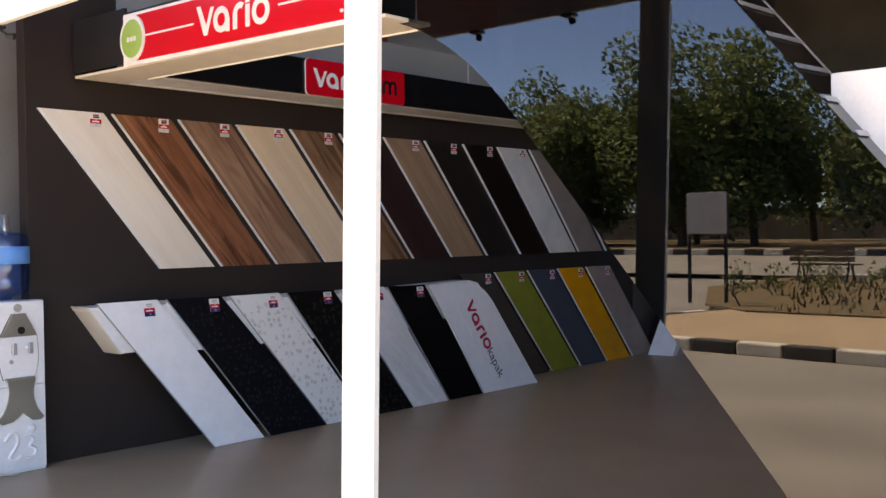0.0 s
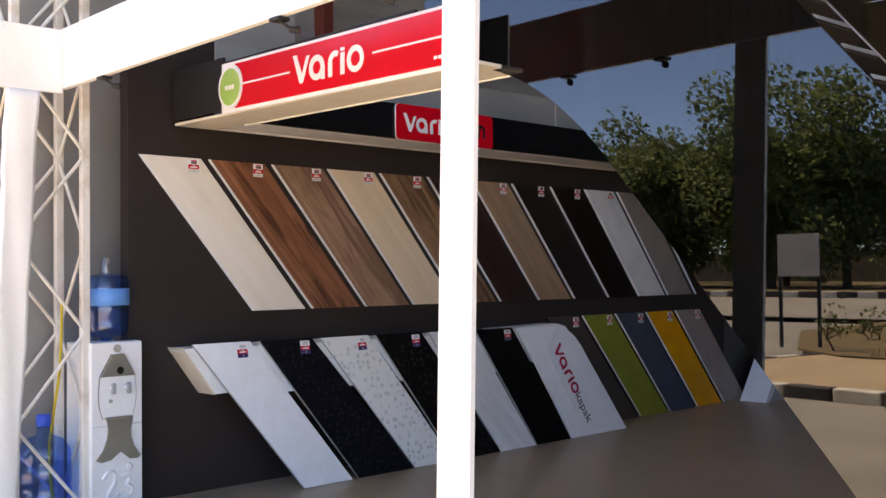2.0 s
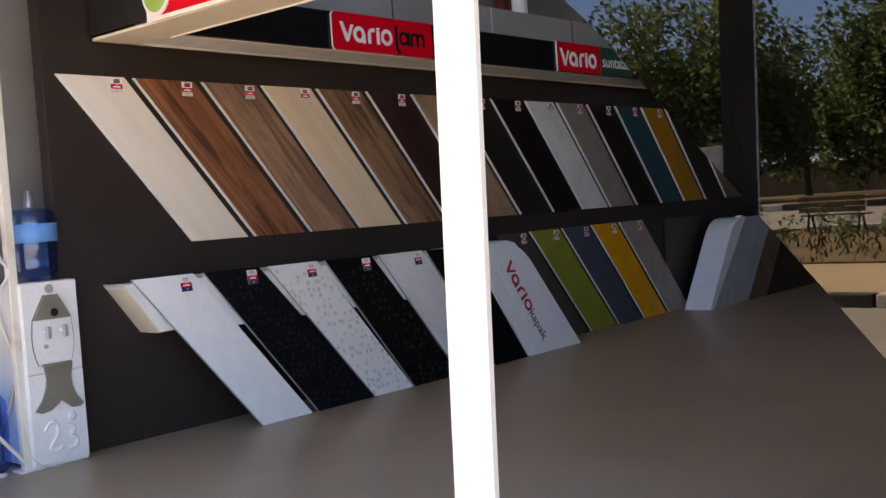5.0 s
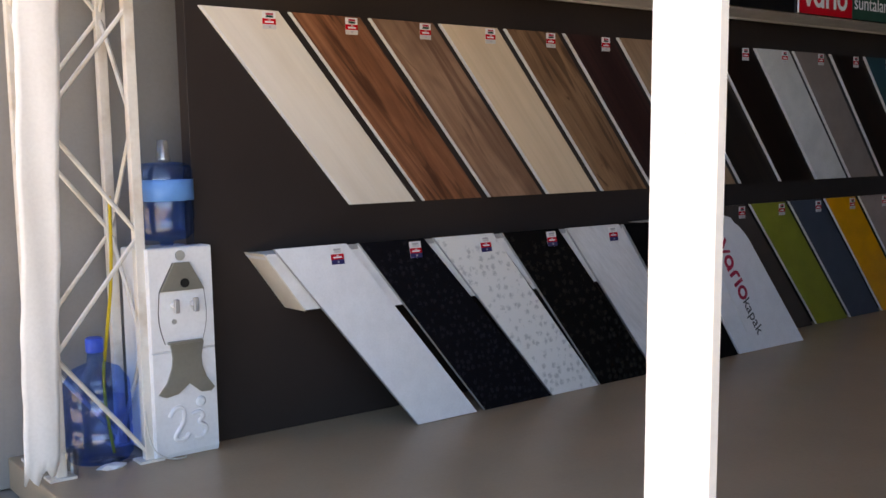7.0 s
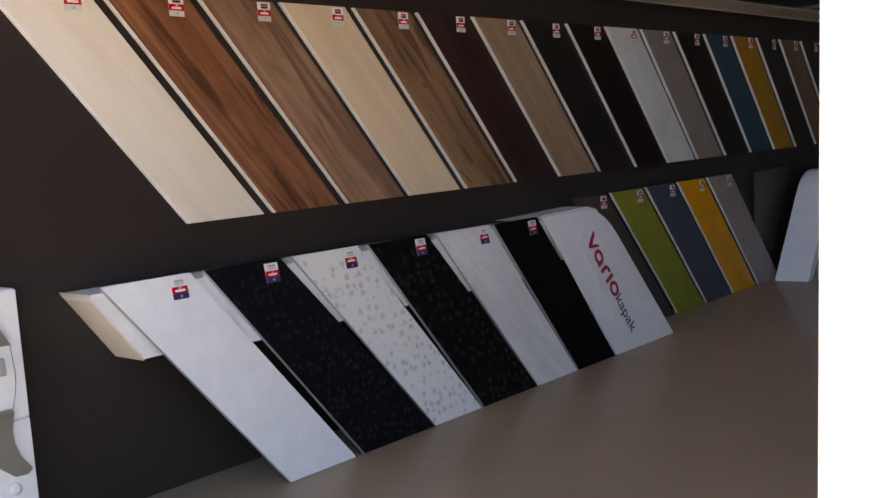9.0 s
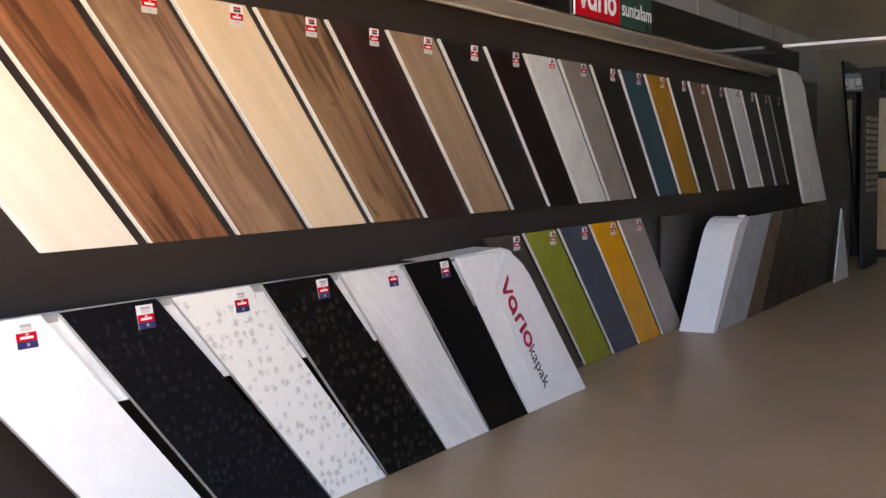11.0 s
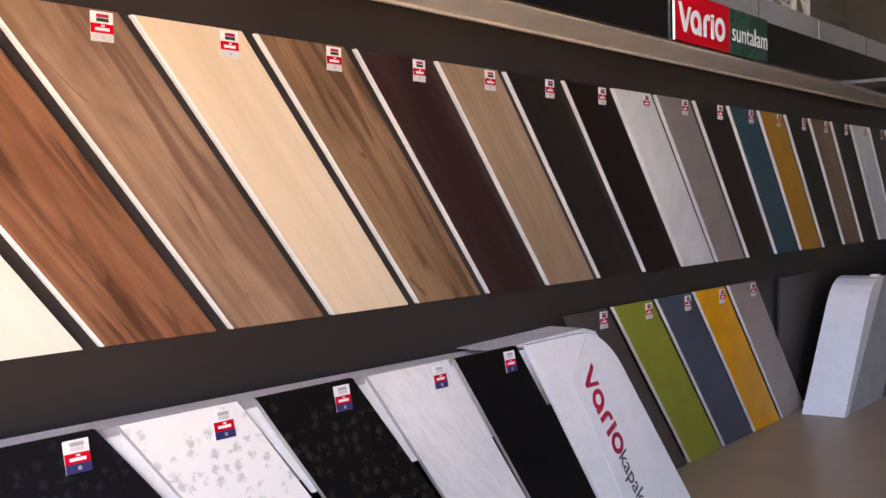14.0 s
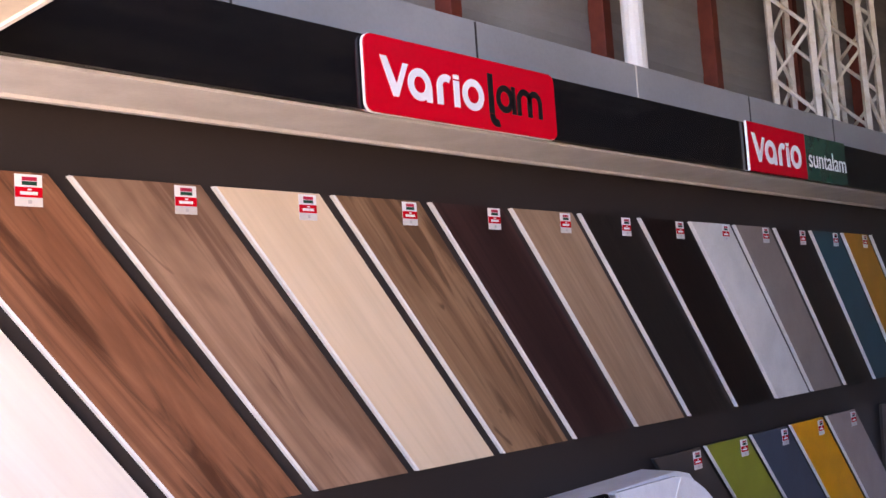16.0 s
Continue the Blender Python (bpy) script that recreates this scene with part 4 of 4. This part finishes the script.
far = thing("far_kerb", "far kerb of black and white painted stones", "kerb", kind="structure")
for i in range(60):
    s = part("kerb_stone", box((-0.15, -0.5, 0), (0.15, 0.5, 0.32), 0.03), KERBW if i % 2 else KERBB, far)
    s.matrix_basis = pose(out_x(46), -18 + 1.02 * i, 0.0)
tagged(link("far_bank", box((-150, -90, -0.01), (out_x(46.5), 120, 0.30)), SOIL), "dark bank of dry soil under the trees", "ground", **S)
# dry tufts on the bed
bm = bmesh.new()
rnd = random.Random(5)
for i in range(2200):
    x, y = out_x(rnd.uniform(12.9, 24.0)), rnd.uniform(-9, 5.0)
    if y > 1.2 and (-x) < 13.5 + (y - 1.2) * 1.6:
        continue
    hgt, a = rnd.uniform(0.05, 0.2), rnd.uniform(0, 6.28)
    dx, dy = 0.03 * math.cos(a), 0.03 * math.sin(a)
    bm.faces.new([bm.verts.new(p) for p in ((x - dx, y - dy, 0.0), (x + dx, y + dy, 0.0), (x + rnd.uniform(-0.06, 0.06), y + rnd.uniform(-0.06, 0.06), hgt))])
tagged(link("dry_grass", bm, mat("straw_grass", (0.24, 0.16, 0.07), 0.9, c2=(0.12, 0.10, 0.04), scale=2)), "tufts of dry straw-coloured grass", "grass", kind="stuff")

nb = thing("notice_board", "grey notice board on two posts in the planting bed", "sign", (out_x(14.4), 3.05, 0.0))
part("panel", box((0.0, -0.40, 1.28), (0.03, 0.40, 2.05), 0.006), SIGNG, nb)
for y in (-0.36, 0.38):
    part("post", box((-0.05, y - 0.03, -0.02), (-0.002, y + 0.03, 1.95), 0.004), IRON, nb)
bn = thing("bench", "dark wooden park bench on iron legs", "bench", (out_x(22.2), 3.9, 0.0))
bn.rotation_euler = (0, 0, radians(6))
for i in range(3):
    part("seat_slat", box((-0.05 - 0.13 * i, -0.85, 0.43), (0.06 - 0.13 * i, 0.85, 0.47), 0.008), BENCHW, bn)
    part("back_slat", box((0.10, -0.85, 0.52 + 0.14 * i), (0.14, 0.85, 0.64 + 0.14 * i), 0.008), BENCHW, bn)
for y in (-0.65, 0.65):
    part("leg", join(bar((-0.30, y, 0), (-0.15, y, 0.43), 0.03), bar((0.15, y, 0), (0.0, y, 0.43), 0.03), bar((0.0, y, 0.4), (0.15, y, 0.92), 0.025)), IRON, bn)


def tree(x, y, height, spread_, seed, leaves=900, name="tree"):
    r = random.Random(seed)
    t = thing(name, "leafy dusty green tree with a broad uneven crown", "tree", (x, y, 0.0), "row of trees")
    tips = []
    tb = bmesh.new()
    add_bar(tb, (0, 0, -0.1), (0.2, 0.1, height * 0.3), 0.05 * height * 0.45, 9, 0.05 * height * 0.3)
    for i in range(9):
        a = i * 2.4 + r.random()
        p = Vector((0.2, 0.1, height * r.uniform(0.18, 0.3)))
        q = Vector((spread_ * r.uniform(0.35, 0.9) * math.cos(a), spread_ * r.uniform(0.35, 0.9) * math.sin(a), height * r.uniform(0.4, 0.85)))
        add_bar(tb, p, q, 0.011 * height, 6, 0.004 * height)
        tips += [q, p.lerp(q, 0.7), Vector((q.x * 0.9, q.y * 0.9, height * r.uniform(0.2, 0.5)))]
    tips.append(Vector((0, 0, height * 0.9)))
    part("trunk", tb, BARK, t)
    vs, fs = [], []
    for i in range(leaves * 8):
        c = r.choice(tips)
        g = Vector((r.gauss(0, 1), r.gauss(0, 1), r.gauss(0, 0.8)))
        g = c + g.normalized() * (r.random() ** 0.4) * height * 0.17
        n = Vector((r.gauss(0, 1), r.gauss(0, 1), r.gauss(0, 1) + 0.6)).normalized()
        u = n.orthogonal().normalized() * r.uniform(0.12, 0.28) * (1 if height > 3 else 0.2)
        v = n.cross(u) * r.uniform(0.5, 1.0)
        k = len(vs)
        vs += [g - u, g - v * 0.6, g + u, g + v]
        fs.append((k, k + 1, k + 2, k + 3))
    me = bpy.data.meshes.new("crown")
    me.from_pydata(vs, [], fs)
    me.materials.append(LEAF)
    o = new("crown", me)
    o.parent = t


rt = random.Random(11)
for i in range(14):
    tree(out_x(60 + rt.uniform(-5, 9)), 4 + 4.2 * i + rt.uniform(-1, 1), rt.uniform(10.5, 14) * (0.62 if i == 13 else 1.0), 4.4, 100 + i, 1600)
for i in range(5):
    tree(out_x(75 + rt.uniform(-4, 4)), 2 + 12 * i, 13.5, 4.5, 200 + i, 800)
for i in range(7):
    tree(out_x(14 + i * 1.5 + rt.uniform(-0.5, 0.5)), rt.uniform(0.2, 2.2) + 0.35 * i, rt.uniform(0.5, 0.95), 0.3, 300 + i, 14, "shrub")
tagged(link("far_wall", box((out_x(90), -60, 0.28), (out_x(89.6), 110, 3.2)), HALLW), "stone wall beyond the trees", "wall", **S)
